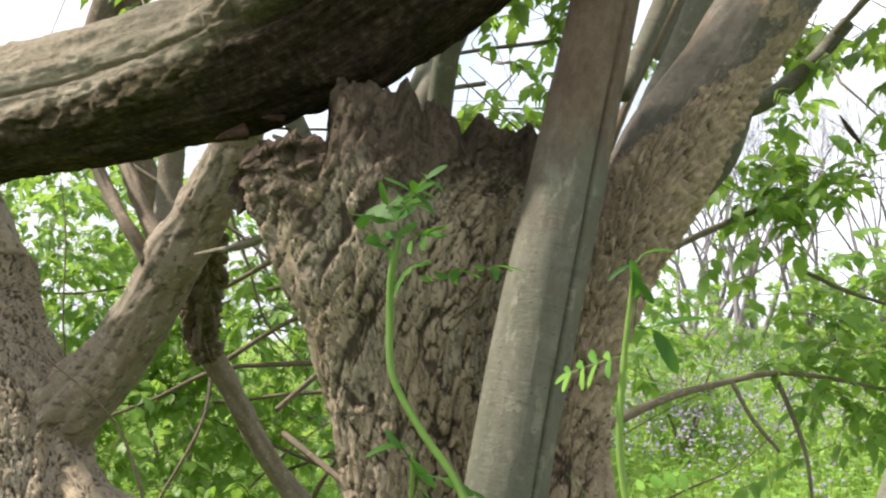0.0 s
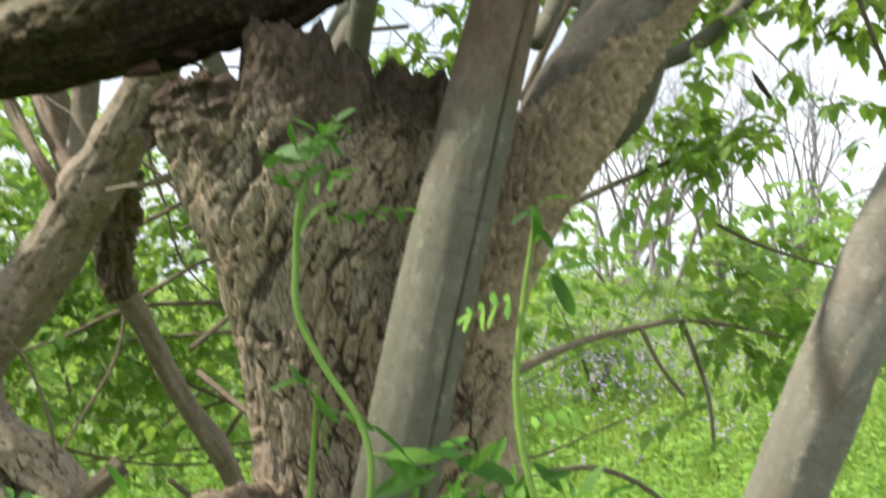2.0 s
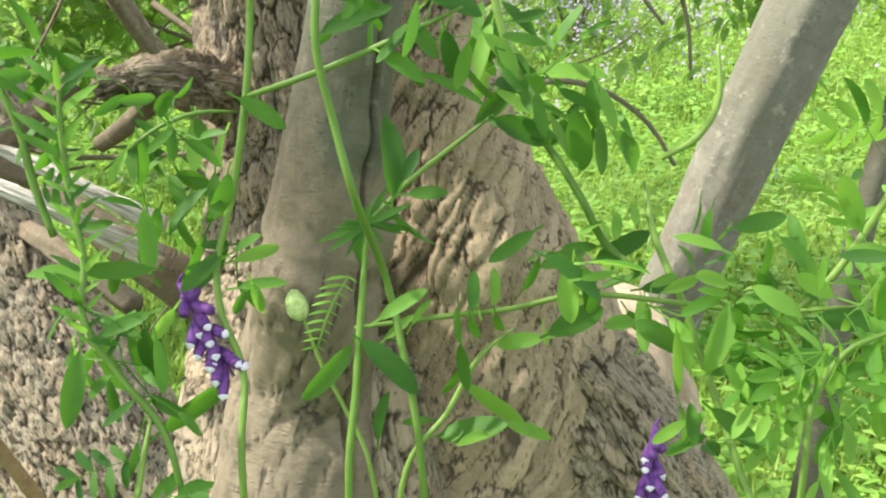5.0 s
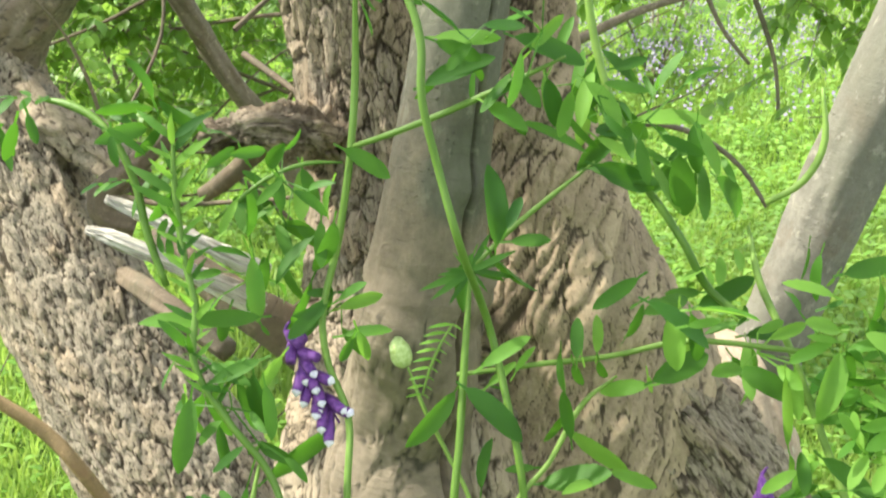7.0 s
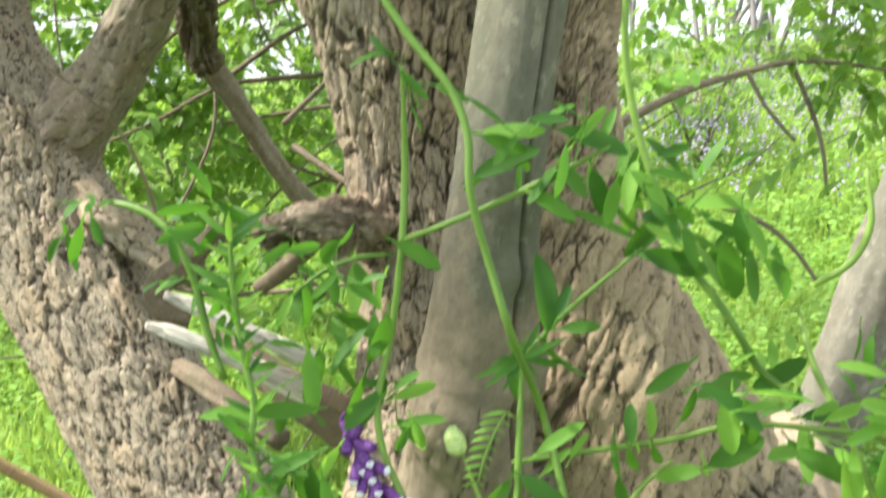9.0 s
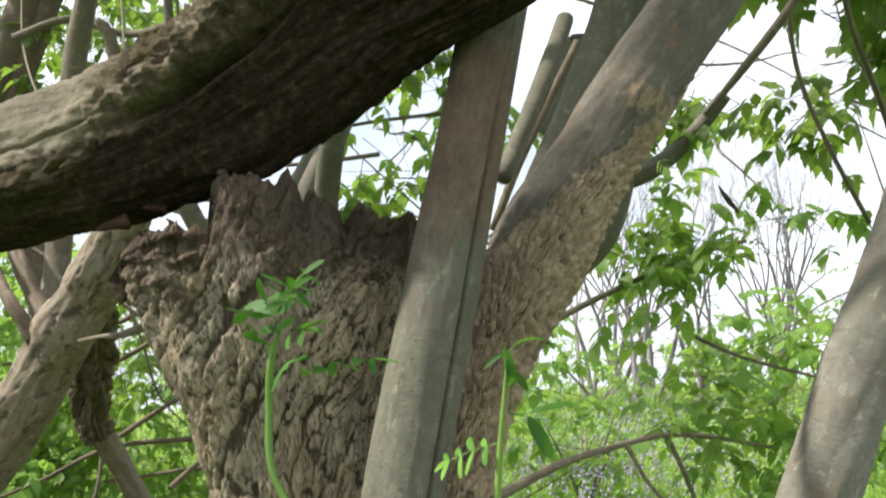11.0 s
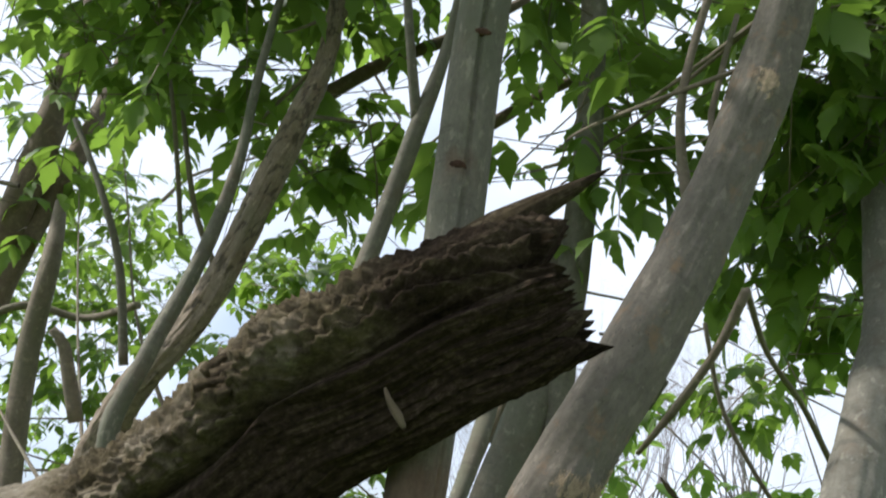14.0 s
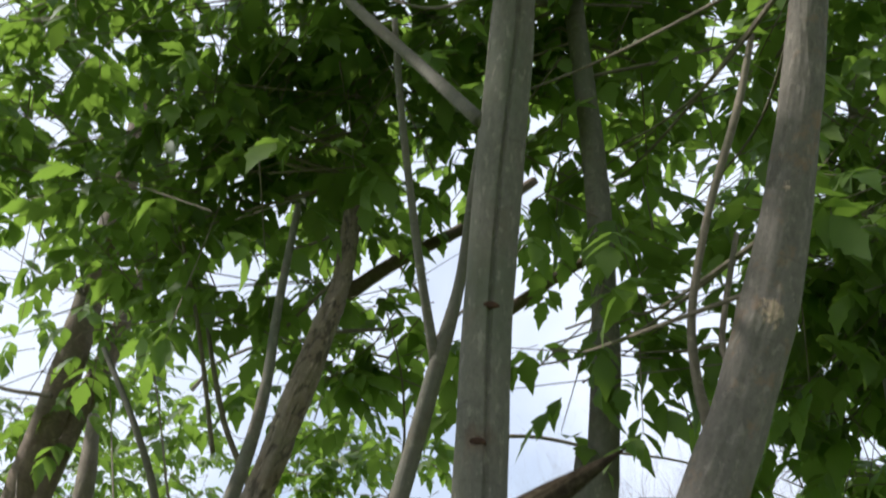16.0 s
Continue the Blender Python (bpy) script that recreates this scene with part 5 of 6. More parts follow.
LOW_BACK = [(-0.84, 3.85, 2.77, 0.24, 10), (-0.57, 4.13, 2.93, 0.23, 8), (0.02, 3.66, 2.81, 0.14, 8), (0.30, 3.44, 2.58, 0.13, 6), (0.13, 3.64, 2.91, 0.10, 5), (-0.96, 4.01, 3.11, 0.21, 8), (-0.62, 3.66, 2.56, 0.18, 8), (-0.15, 3.97, 2.60, 0.17, 6), (0.38, 3.13, 2.72, 0.07, 3), (0.98, 3.08, 2.35, 0.09, 4), (1.20, 2.74, 2.23, 0.08, 4)]
FAR_LEFT_LOW = [(-1.53, 5.74, 0.85, 0.36, 14), (-1.02, 5.92, 0.39, 0.37, 12), (-2.36, 5.71, -0.03, 0.32, 8), (-1.05, 5.08, 3.32, 0.37, 12), (0.12, 5.69, 3.45, 0.25, 8), (-0.75, 5.93, 3.39, 0.35, 10), (-1.28, 5.70, 2.76, 0.28, 9), (-0.69, 4.26, 3.48, 0.22, 8), (-0.62, 5.19, 3.28, 0.31, 10), (0.15, 3.35, 2.06, 0.12, 12), (-0.73, 5.78, 2.10, 0.18, 5), (0.71, 3.76, 2.40, 0.12, 4)]
CANOPY_TOP = [(-0.56, 2.21, 3.68, 0.26, 14), (-0.28, 2.12, 3.66, 0.25, 14), (-0.01, 1.96, 3.46, 0.23, 14), (0.24, 1.91, 3.53, 0.20, 12), (0.42, 2.22, 3.50, 0.16, 8), (0.73, 2.01, 3.47, 0.18, 10), (0.97, 2.01, 3.57, 0.21, 10), (1.21, 2.11, 3.50, 0.18, 4), (1.25, 1.72, 3.28, 0.19, 5), (0.65, 1.93, 3.37, 0.13, 11), (0.91, 2.15, 3.40, 0.15, 8), (-0.31, 1.91, 3.90, 0.35, 18), (0.22, 1.82, 3.83, 0.34, 18), (0.74, 1.76, 3.77, 0.34, 18), (1.27, 1.75, 3.69, 0.35, 18), (-0.72, 2.67, 3.65, 0.21, 10), (0.12, 2.29, 3.44, 0.16, 8)]

crown("crown", CANOPY_LEFT, M_LEAF, left_tree, 1, 0.078, more=1.4)
crown("crown", LOW_BACK, M_LEAF, back_tree, 9, 0.065, more=2.0)
# unseen sprays over the path, added to shade the trunks and dapple the sun
SHADE_OVERHEAD = [(0.7, 0.35, 3.5, 0.45, 8), (1.1, 0.2, 3.7, 0.5, 14), (0.35, 0.55, 3.6, 0.4, 10), (0.9, 0.1, 3.2, 0.5, 4), (1.5, -0.3, 3.4, 0.6, 12), (0.5, -0.6, 3.3, 0.5, 9), (1.0, -1.0, 3.7, 0.6, 12), (1.8, 0.5, 3.3, 0.5, 10), (-0.3, 0.1, 3.4, 0.6, 9), (-0.6, -0.9, 3.8, 0.7, 10), (1.9, -1.2, 3.9, 0.7, 12), (2.4, 1.3, 3.6, 0.7, 14), (0.2, -1.7, 4.1, 0.7, 10), (0.85, 0.9, 3.45, 0.3, 10), (1.05, 0.62, 3.9, 0.35, 11), (0.85, 0.78, 3.65, 0.3, 8), (-0.5, 1.25, 3.80, 0.45, 14), (-0.9, 1.4, 4.0, 0.45, 12), (-0.1, 1.0, 3.75, 0.4, 10)]
crown("crown", SHADE_OVERHEAD, M_LEAF, main_tree, 10, 0.085, more=1.5)
# more unseen sprays to the left, added to keep sun off ground and log
SHADE_LEFT = [(-1.6, 0.5, 3.7, 0.6, 12), (-2.3, 0.9, 3.8, 0.7, 14), (-2.9, 0.3, 3.9, 0.7, 14), (-2.2, -0.3, 4.0, 0.7, 12), (-3.2, 1.2, 4.0, 0.6, 12), (-2.7, 1.0, 3.5, 0.5, 10), (-3.8, 2.0, 3.8, 0.5, 16), (-4.3, 2.3, 4.0, 0.5, 14)]
crown("crown", SHADE_LEFT, M_LEAF, left_tree, 11, 0.085, more=1.5)
crown("crown", CANOPY_TOP, M_LEAF, back_tree, 7, 0.078, more=1.6)
crown("crown", RIGHT_MID, M_LEAF_FAR, back_tree, 8, 0.06, more=1.5)
crown("crown", CANOPY_MID, M_LEAF, main_tree, 2, 0.078, more=1.05)
crown("crown", CANOPY_RIGHT, M_LEAF, right_tree, 3, 0.078, more=1.8)
crown("crown", LOW_RIGHT, M_LEAF_FAR, back_tree, 4, 0.065, more=0.85)
crown("crown", LEFT_BACK, M_LEAF_FAR, left_tree, 5, 0.058, more=2.2)
crown("crown", FAR_LEFT_LOW, M_LEAF, back_tree, 6, 0.062, more=2.0)


def boughs(blobs, lines, parent, seed, thick):
    """Thin boughs that carry the leaf sprays, each from the nearest lower limb."""
    rng = random.Random(seed)
    spots = [Vector(row[:3]) for line in lines for row in spline(line, 30)]
    for x, y, z, r, n in blobs:
        end = Vector((x, y, z))
        best = min((q for q in spots), key=lambda q: (q - end).length + 2.0 * max(0.0, q.z - end.z + 0.1))
        span = end - best
        if span.length > 2.6:
            continue
        mid = best + span * 0.5 + Vector((rng.gauss(0, 0.06), rng.gauss(0, 0.06), -0.04 * span.length))
        limb("bough", [(*best, thick), (*mid, thick * 0.7), (*end, thick * 0.35)], M_TWIG, parent, "", ring=7, step=0.05, lump=0.1, caps=False)


# the first two calls hold up the unseen shading sprays
boughs(SHADE_OVERHEAD, [SIDE_TRUNK, STEM], main_tree, 31, 0.016)
boughs(SHADE_LEFT, [LEFT_UPPER], left_tree, 36, 0.016)
boughs(CANOPY_MID, [SIDE_TRUNK, STEM], main_tree, 32, 0.0042)
boughs(CANOPY_LEFT, [LEFT_BRANCH], left_tree, 33, 0.005)
boughs(CANOPY_RIGHT, [RSTEM, RSTEM2], right_tree, 34, 0.0042)
boughs(CANOPY_TOP, [FART, FART2, TWF, TA], back_tree, 35, 0.0045)


def shrub(at, radius, tall, sprays, seed, size=0.09):
    base = (at[0], at[1], ground_z(*at))
    ob = thing("shrub", base, "leafy green shrub on the meadow", "shrub", "shrubs on the bank")
    blobs = []
    rng = random.Random(seed)
    for _ in range(7):
        a, s = rng.uniform(0, 6.28), rng.uniform(0, 0.7)
        blobs.append((at[0] + math.cos(a) * radius * s, at[1] + math.sin(a) * radius * s, base[2] + tall * rng.uniform(0.25, 0.85), radius * 0.55, sprays / 7))
    crown("foliage", blobs, M_LEAF_FAR, ob, seed, size, 5, "oval", 0.4)
    for _ in range(5):
        a = rng.uniform(0, 6.28)
        limb("stem", [(*base, 0.02), (base[0] + math.cos(a) * radius * 0.3, base[1] + math.sin(a) * radius * 0.3, base[2] + tall * 0.5, 0.012), (base[0] + math.cos(a) * radius * 0.6, base[1] + math.sin(a) * radius * 0.6, base[2] + tall * 0.9, 0.005)], M_TWIG, ob, "", ring=6, step=0.2, caps=False)


for k, (x, y, r, h, n) in enumerate(((-3.6, 7.5, 1.2, 2.6, 170), (-2.0, 8.5, 1.3, 2.4, 170), (-0.6, 7.8, 1.1, 2.3, 150), (0.6, 9.0, 1.1, 1.9, 130), (2.2, 9.8, 0.8, 1.0, 90), (5.4, 9.5, 1.3, 2.0, 120), (7.0, 11.0, 1.6, 2.4, 120), (-5.0, 6.0, 1.4, 3.0, 160), (3.9, 15.5, 1.2, 1.0, 90), (6.0, 16.5, 1.6, 1.2, 100))):
    shrub((x, y), r, h, n, 60 + k)


def bare_tree(at, tall, seed):
    """A leafless grey tree: forking twigs, each a tapering tube."""
    rng = random.Random(seed)
    base = Vector((at[0], at[1], ground_z(*at)))
    ob = thing("bare_tree", base, "leafless grey tree on the far bank", "tree", "bare trees")
    V, F = [], []

    def tube(p, q, r0, r1):
        d = (q - p).normalized()
        o1 = d.orthogonal().normalized()
        o2 = d.cross(o1)
        o = len(V)
        for c, r in ((p, r0), (q, r1)):
            for k in range(4):
                V.append(c + (o1 * math.cos(k * 1.571) + o2 * math.sin(k * 1.571)) * r)
        for k in range(4):
            F.append((o + k, o + (k + 1) % 4, o + 4 + (k + 1) % 4, o + 4 + k))

    def grow(p, d, length, r, depth):
        q = p
        for _ in range(3):
            d = (d + Vector((rng.gauss(0, 0.10), rng.gauss(0, 0.10), 0.05))).normalized()
            n = q + d * length / 3
            tube(q, n, r, r * 0.86)
            q, r = n, r * 0.86
        if depth:
            for _ in range(rng.randint(2, 3)):
                nd = (d + Vector((rng.gauss(0, 0.38), rng.gauss(0, 0.38), rng.gauss(0.15, 0.2)))).normalized()
                grow(q, nd, length * rng.uniform(0.6, 0.85), r * 0.62, depth - 1)

    for _ in range(4):
        grow(base, Vector((rng.gauss(0, 0.22), rng.gauss(0, 0.2), 1)).normalized(), tall * 0.34, 0.055, 6)
    adopt(part("leafless_crown", mesh_from("leafless_crown", V, F), M_BARE), ob)


for k, (x, y, h) in enumerate(((3.9, 16.5, 4.2), (4.8, 18.5, 4.6), (5.8, 17.0, 4.0), (7.6, 18.0, 4.4), (3.2, 19.0, 3.6), (4.4, 16.0, 4.6), (5.2, 17.6, 5.0), (6.6, 16.4, 4.4))):
    bare_tree((x, y), h, 90 + k)

# ---------------------------------------------------------------- climbing plants in front of the trunk
M_VINE = leaf_mat("vine_stem", (0.09, 0.18, 0.025), (0.20, 0.31, 0.06), (0.2, 0.35, 0.05), 0.5, 0.12)
M_VETCH = leaf_mat("vetch_leaf", (0.018, 0.075, 0.008), (0.085, 0.20, 0.022), (0.15, 0.38, 0.03), 0.6, 0.38)
# brighter copy of the vetch leaf, with sunlight put into its colour
M_VETCH_LIT = leaf_mat("sunlit_vetch_leaf", (0.06, 0.18, 0.02), (0.21, 0.39, 0.06), (0.36, 0.66, 0.08), 0.62, 0.45)
M_PURPLE = plain_mat("purple_petal", (0.07, 0.02, 0.15), (0.20, 0.07, 0.28), 220.0, 0.6)
M_WHITE = plain_mat("white_petal", (0.62, 0.55, 0.72), (0.85, 0.82, 0.86), 300.0, 0.5)
M_BUD = plain_mat("pale_bud", (0.32, 0.42, 0.12), (0.55, 0.62, 0.30), 400.0, 0.6)
VINE_A = [(-0.042, 0.840, 1.674, 0.0028), (-0.048, 0.841, 1.652, 0.0028), (-0.051, 0.842, 1.616, 0.0028), (-0.050, 0.832, 1.575, 0.0027), (-0.032, 0.819, 1.539, 0.0027), (-0.007, 0.803, 1.502, 0.0026), (0.001, 0.793, 1.474, 0.0026), (-0.000, 0.787, 1.441, 0.0026), (0.008, 0.784, 1.396, 0.0026), (0.018, 0.777, 1.352, 0.0026), (0.039, 0.829, 1.276, 0.0027), (0.047, 0.813, 1.234, 0.0027), (0.056, 0.797, 1.168, 0.0027)]
VINE_B = [(0.028, 0.835, 1.315, 0.0026), (0.021, 0.819, 1.261, 0.0026), (0.014, 0.803, 1.204, 0.0027), (0.007, 0.791, 1.149, 0.0027)]
VINE_C = [(-0.038, 0.853, 1.518, 0.0024), (-0.042, 0.862, 1.452, 0.0025), (-0.048, 0.854, 1.401, 0.0025), (-0.060, 0.847, 1.340, 0.0025), (-0.074, 0.837, 1.288, 0.0025), (-0.072, 0.826, 1.259, 0.0025), (-0.060, 0.812, 1.223, 0.0025), (-0.063, 0.785, 1.170, 0.0025)]
VINE_D = [(-0.048, 0.854, 1.400, 0.0023), (-0.017, 0.837, 1.412, 0.0022), (0.016, 0.832, 1.424, 0.0022), (0.056, 0.819, 1.442, 0.0022), (0.090, 0.804, 1.459, 0.0021)]
VINE_E = [(0.032, 0.836, 1.319, 0.0019), (0.057, 0.845, 1.340, 0.0019), (0.085, 0.853, 1.359, 0.0019), (0.117, 0.858, 1.381, 0.0019)]
VINE_F = [(-0.254, 0.870, 1.441, 0.0028), (-0.233, 0.862, 1.437, 0.0028), (-0.213, 0.853, 1.427, 0.0027), (-0.197, 0.841, 1.407, 0.0027), (-0.190, 0.839, 1.386, 0.0027), (-0.185, 0.834, 1.353, 0.0027), (-0.175, 0.828, 1.318, 0.0027)]
VINE_G = [(-0.162, 0.836, 1.415, 0.0024), (-0.163, 0.831, 1.378, 0.0024), (-0.160, 0.823, 1.338, 0.0024), (-0.155, 0.815, 1.306, 0.0024), (-0.157, 0.803, 1.271, 0.0024), (-0.137, 0.793, 1.234, 0.0024), (-0.113, 0.783, 1.202, 0.0024), (-0.103, 0.771, 1.175, 0.0024)]
BUD_STALK = [(-0.018, 0.830, 1.250, 0.0015), (-0.008, 0.825, 1.220, 0.0016), (0.006, 0.819, 1.189, 0.0016), (0.022, 0.805, 1.149, 0.0016)]
VINE_H = [(0.270, 0.852, 1.425, 0.0026), (0.270, 0.845, 1.387, 0.0026), (0.256, 0.845, 1.362, 0.0026), (0.233, 0.849, 1.348, 0.0026)]
VINE_I = [(0.229, 0.873, 1.326, 0.0027), (0.230, 0.849, 1.294, 0.0027), (0.243, 0.814, 1.251, 0.0026), (0.255, 0.790, 1.206, 0.0026), (0.268, 0.756, 1.153, 0.0026), (0.274, 0.735, 1.123, 0.0026)]
VINE_J = [(0.139, 0.879, 1.378, 0.0028), (0.161, 0.869, 1.350, 0.0028), (0.179, 0.857, 1.320, 0.0028), (0.197, 0.856, 1.286, 0.0029), (0.219, 0.843, 1.267, 0.0029)]
VINE_K = [(0.016, 0.848, 1.235, 0.0020), (0.077, 0.847, 1.240, 0.0020), (0.125, 0.842, 1.245, 0.0020), (0.173, 0.824, 1.260, 0.0020), (0.232, 0.793, 1.262, 0.0019), (0.283, 0.773, 1.260, 0.0019), (0.338, 0.750, 1.270, 0.0019)]
VINE_L = [(0.390, 0.790, 1.393, 0.0026), (0.372, 0.787, 1.341, 0.0026), (0.352, 0.787, 1.303, 0.0026), (0.331, 0.786, 1.273, 0.0026), (0.291, 0.788, 1.233, 0.0026)]
VINE_M = [(0.125, 0.847, 1.648, 0.0026), (0.114, 0.852, 1.563, 0.0026), (0.110, 0.850, 1.516, 0.0026), (0.115, 0.843, 1.464, 0.0026), (0.126, 0.833, 1.421, 0.0026), (0.151, 0.832, 1.379, 0.0027)]
VINE_N = [(0.047, 0.804, 1.145, 0.0020), (0.077, 0.819, 1.178, 0.0020), (0.103, 0.833, 1.214, 0.0020), (0.128, 0.837, 1.232, 0.0020)]
VINE_O = [(-0.120, 0.794, 1.201, 0.0023), (-0.127, 0.776, 1.170, 0.0023), (-0.131, 0.758, 1.140, 0.0023)]
VINE_P = [(0.339, 0.704, 1.273, 0.0022), (0.312, 0.711, 1.257, 0.0022), (0.292, 0.708, 1.229, 0.0022), (0.285, 0.700, 1.180, 0.0023)]
FLOWER_TOP = (-0.1010, 0.8419, 1.2780)
FLOWER_TIP = (-0.0670, 0.8219, 1.2150)
FLOWER2_TOP = (0.2395, 0.8535, 1.1397)
FLOWER2_TIP = (0.2238, 0.8306, 1.0914)
BUD = (-0.0223, 0.8335, 1.2598)
TUFT = (-0.0404, 0.8401, 1.6798)
# single leaflets: x, y, z of the foot, then the reach in x and z
LEAVES_LEFT = [(-0.082, 0.857, 1.387, 0.009, -0.026), (-0.097, 0.839, 1.386, 0.002, -0.022), (-0.119, 0.849, 1.376, 0.003, -0.031), (-0.123, 0.831, 1.374, -0.013, -0.022), (-0.079, 0.857, 1.338, -0.030, -0.022), (-0.062, 0.839, 1.353, -0.009, -0.034), (-0.110, 0.849, 1.327, -0.017, -0.035), (-0.116, 0.831, 1.292, -0.042, 0.001), (-0.082, 0.857, 1.307, -0.017, -0.032), (-0.070, 0.839, 1.299, -0.029, -0.022), (-0.063, 0.849, 1.289, 0.032, 0.006), (-0.062, 0.831, 1.301, 0.021, 0.018), (-0.151, 0.857, 1.278, -0.040, 0.022), (-0.052, 0.839, 1.402, 0.031, -0.020), (-0.139, 0.849, 1.292, -0.009, -0.021), (-0.061, 0.831, 1.381, -0.011, -0.024)]
LEAVES_LOW_LEFT = [(-0.156, 0.812, 1.246, -0.025, -0.035), (-0.160, 0.794, 1.251, -0.008, -0.045), (-0.131, 0.804, 1.255, 0.007, -0.038), (-0.110, 0.786, 1.261, 0.005, -0.034), (-0.119, 0.812, 1.181, 0.045, 0.036), (-0.113, 0.794, 1.275, -0.030, -0.008), (-0.058, 0.804, 1.285, 0.030, 0.002), (-0.052, 0.786, 1.289, -0.008, -0.015), (-0.101, 0.812, 1.270, -0.016, -0.019), (-0.128, 0.794, 1.274, -0.023, -0.014), (-0.259, 0.804, 1.432, 0.005, -0.025), (-0.243, 0.786, 1.438, -0.013, -0.025), (-0.244, 0.812, 1.439, 0.004, -0.018), (-0.193, 0.794, 1.430, 0.023, -0.013), (-0.263, 0.804, 1.429, -0.013, -0.014)]
LEAVES_MID = [(0.011, 0.832, 1.472, 0.040, -0.002), (0.011, 0.814, 1.471, 0.028, -0.012), (0.044, 0.824, 1.472, 0.022, 0.023), (0.069, 0.806, 1.464, 0.019, 0.019), (0.003, 0.832, 1.442, 0.044, 0.015), (0.041, 0.814, 1.431, 0.026, -0.013), (0.081, 0.824, 1.443, 0.007, -0.031), (0.056, 0.806, 1.450, -0.016, -0.025), (0.064, 0.832, 1.415, 0.043, -0.020), (0.095, 0.814, 1.436, -0.009, -0.027), (0.106, 0.824, 1.440, 0.023, -0.025), (0.059, 0.806, 1.472, 0.044, -0.020), (0.042, 0.832, 1.328, 0.030, -0.040), (0.044, 0.814, 1.339, 0.004, 0.046), (0.055, 0.824, 1.337, 0.025, 0.001), (0.051, 0.806, 1.351, 0.011, 0.019)]
LEAVES_RIGHT = [(0.120, 0.862, 1.421, 0.034, -0.026), (0.116, 0.844, 1.400, 0.024, -0.021), (0.114, 0.854, 1.377, 0.041, 0.001), (0.114, 0.836, 1.383, 0.041, -0.018), (0.146, 0.862, 1.407, 0.047, 0.005), (0.183, 0.844, 1.403, 0.016, -0.029), (0.155, 0.854, 1.381, 0.013, -0.036), (0.169, 0.836, 1.387, 0.008, -0.045), (0.192, 0.862, 1.374, -0.001, -0.037), (0.197, 0.844, 1.369, 0.047, -0.043), (0.137, 0.854, 1.394, 0.030, -0.017), (0.146, 0.836, 1.277, 0.044, 0.007), (0.192, 0.862, 1.272, 0.037, 0.018), (0.175, 0.844, 1.275, 0.011, -0.036), (0.224, 0.854, 1.250, 0.035, 0.002), (0.222, 0.836, 1.248, 0.005, -0.042)]
LEAVES_LOW = [(0.213, 0.832, 1.234, 0.038, -0.015), (0.148, 0.814, 1.236, 0.045, 0.006), (0.147, 0.824, 1.229, -0.033, -0.005), (0.095, 0.806, 1.259, 0.002, 0.026), (0.113, 0.832, 1.252, 0.003, 0.024), (0.094, 0.814, 1.252, 0.005, -0.021), (0.113, 0.824, 1.249, 0.005, -0.018), (0.020, 0.806, 1.242, 0.039, -0.030), (0.094, 0.832, 1.194, 0.039, -0.028), (0.071, 0.814, 1.164, 0.048, 0.014), (0.093, 0.824, 1.192, -0.003, 0.034), (0.032, 0.806, 1.257, 0.029, 0.020), (0.037, 0.832, 1.232, 0.017, 0.016), (0.130, 0.814, 1.269, 0.012, 0.020), (0.029, 0.824, 1.158, 0.004, 0.034), (0.054, 0.806, 1.252, 0.010, 0.017)]
LEAVES_FRONT = [(0.136, 0.772, 1.307, 0.038, -0.018), (0.158, 0.754, 1.307, 0.040, 0.011), (0.160, 0.764, 1.301, 0.009, -0.037), (0.242, 0.746, 1.314, -0.026, 0.015), (0.259, 0.772, 1.319, 0.032, 0.004), (0.250, 0.754, 1.288, -0.028, 0.010), (0.259, 0.764, 1.269, 0.027, 0.015), (0.269, 0.746, 1.236, 0.048, 0.001), (0.272, 0.772, 1.228, -0.032, -0.020), (0.284, 0.754, 1.235, -0.017, -0.041), (0.314, 0.764, 1.257, 0.041, 0.004), (0.248, 0.746, 1.276, -0.017, -0.036), (0.224, 0.772, 1.252, -0.002, -0.042), (0.328, 0.754, 1.307, 0.040, -0.010), (0.340, 0.764, 1.315, -0.019, 0.037), (0.341, 0.746, 1.286, 0.029, -0.035)]
LEAVES_FRONT_LOW = [(0.373, 0.772, 1.259, 0.019, -0.045), (0.268, 0.754, 1.295, 0.020, -0.033), (0.240, 0.764, 1.335, -0.008, -0.028), (0.278, 0.746, 1.320, 0.026, -0.026), (0.235, 0.772, 1.185, -0.023, -0.019), (0.244, 0.754, 1.202, 0.029, -0.027), (0.319, 0.764, 1.191, 0.034, -0.019), (0.331, 0.746, 1.191, -0.017, -0.028), (0.296, 0.772, 1.172, -0.031, -0.019), (0.351, 0.754, 1.227, -0.030, -0.014), (0.371, 0.764, 1.196, 0.017, -0.044), (0.245, 0.746, 1.261, 0.027, -0.009)]
ARCH = [(-0.054, 0.850, 1.391, 0.0016), (-0.078, 0.848, 1.392, 0.0016), (-0.104, 0.846, 1.384, 0.0014), (-0.125, 0.844, 1.370, 0.0012), (-0.141, 0.842, 1.358, 0.0010)]
FERN = [(0.013, 0.806, 1.288, 0.0012), (0.004, 0.802, 1.275, 0.0011), (-0.004, 0.800, 1.258, 0.0010), (-0.009, 0.798, 1.243, 0.0008)]
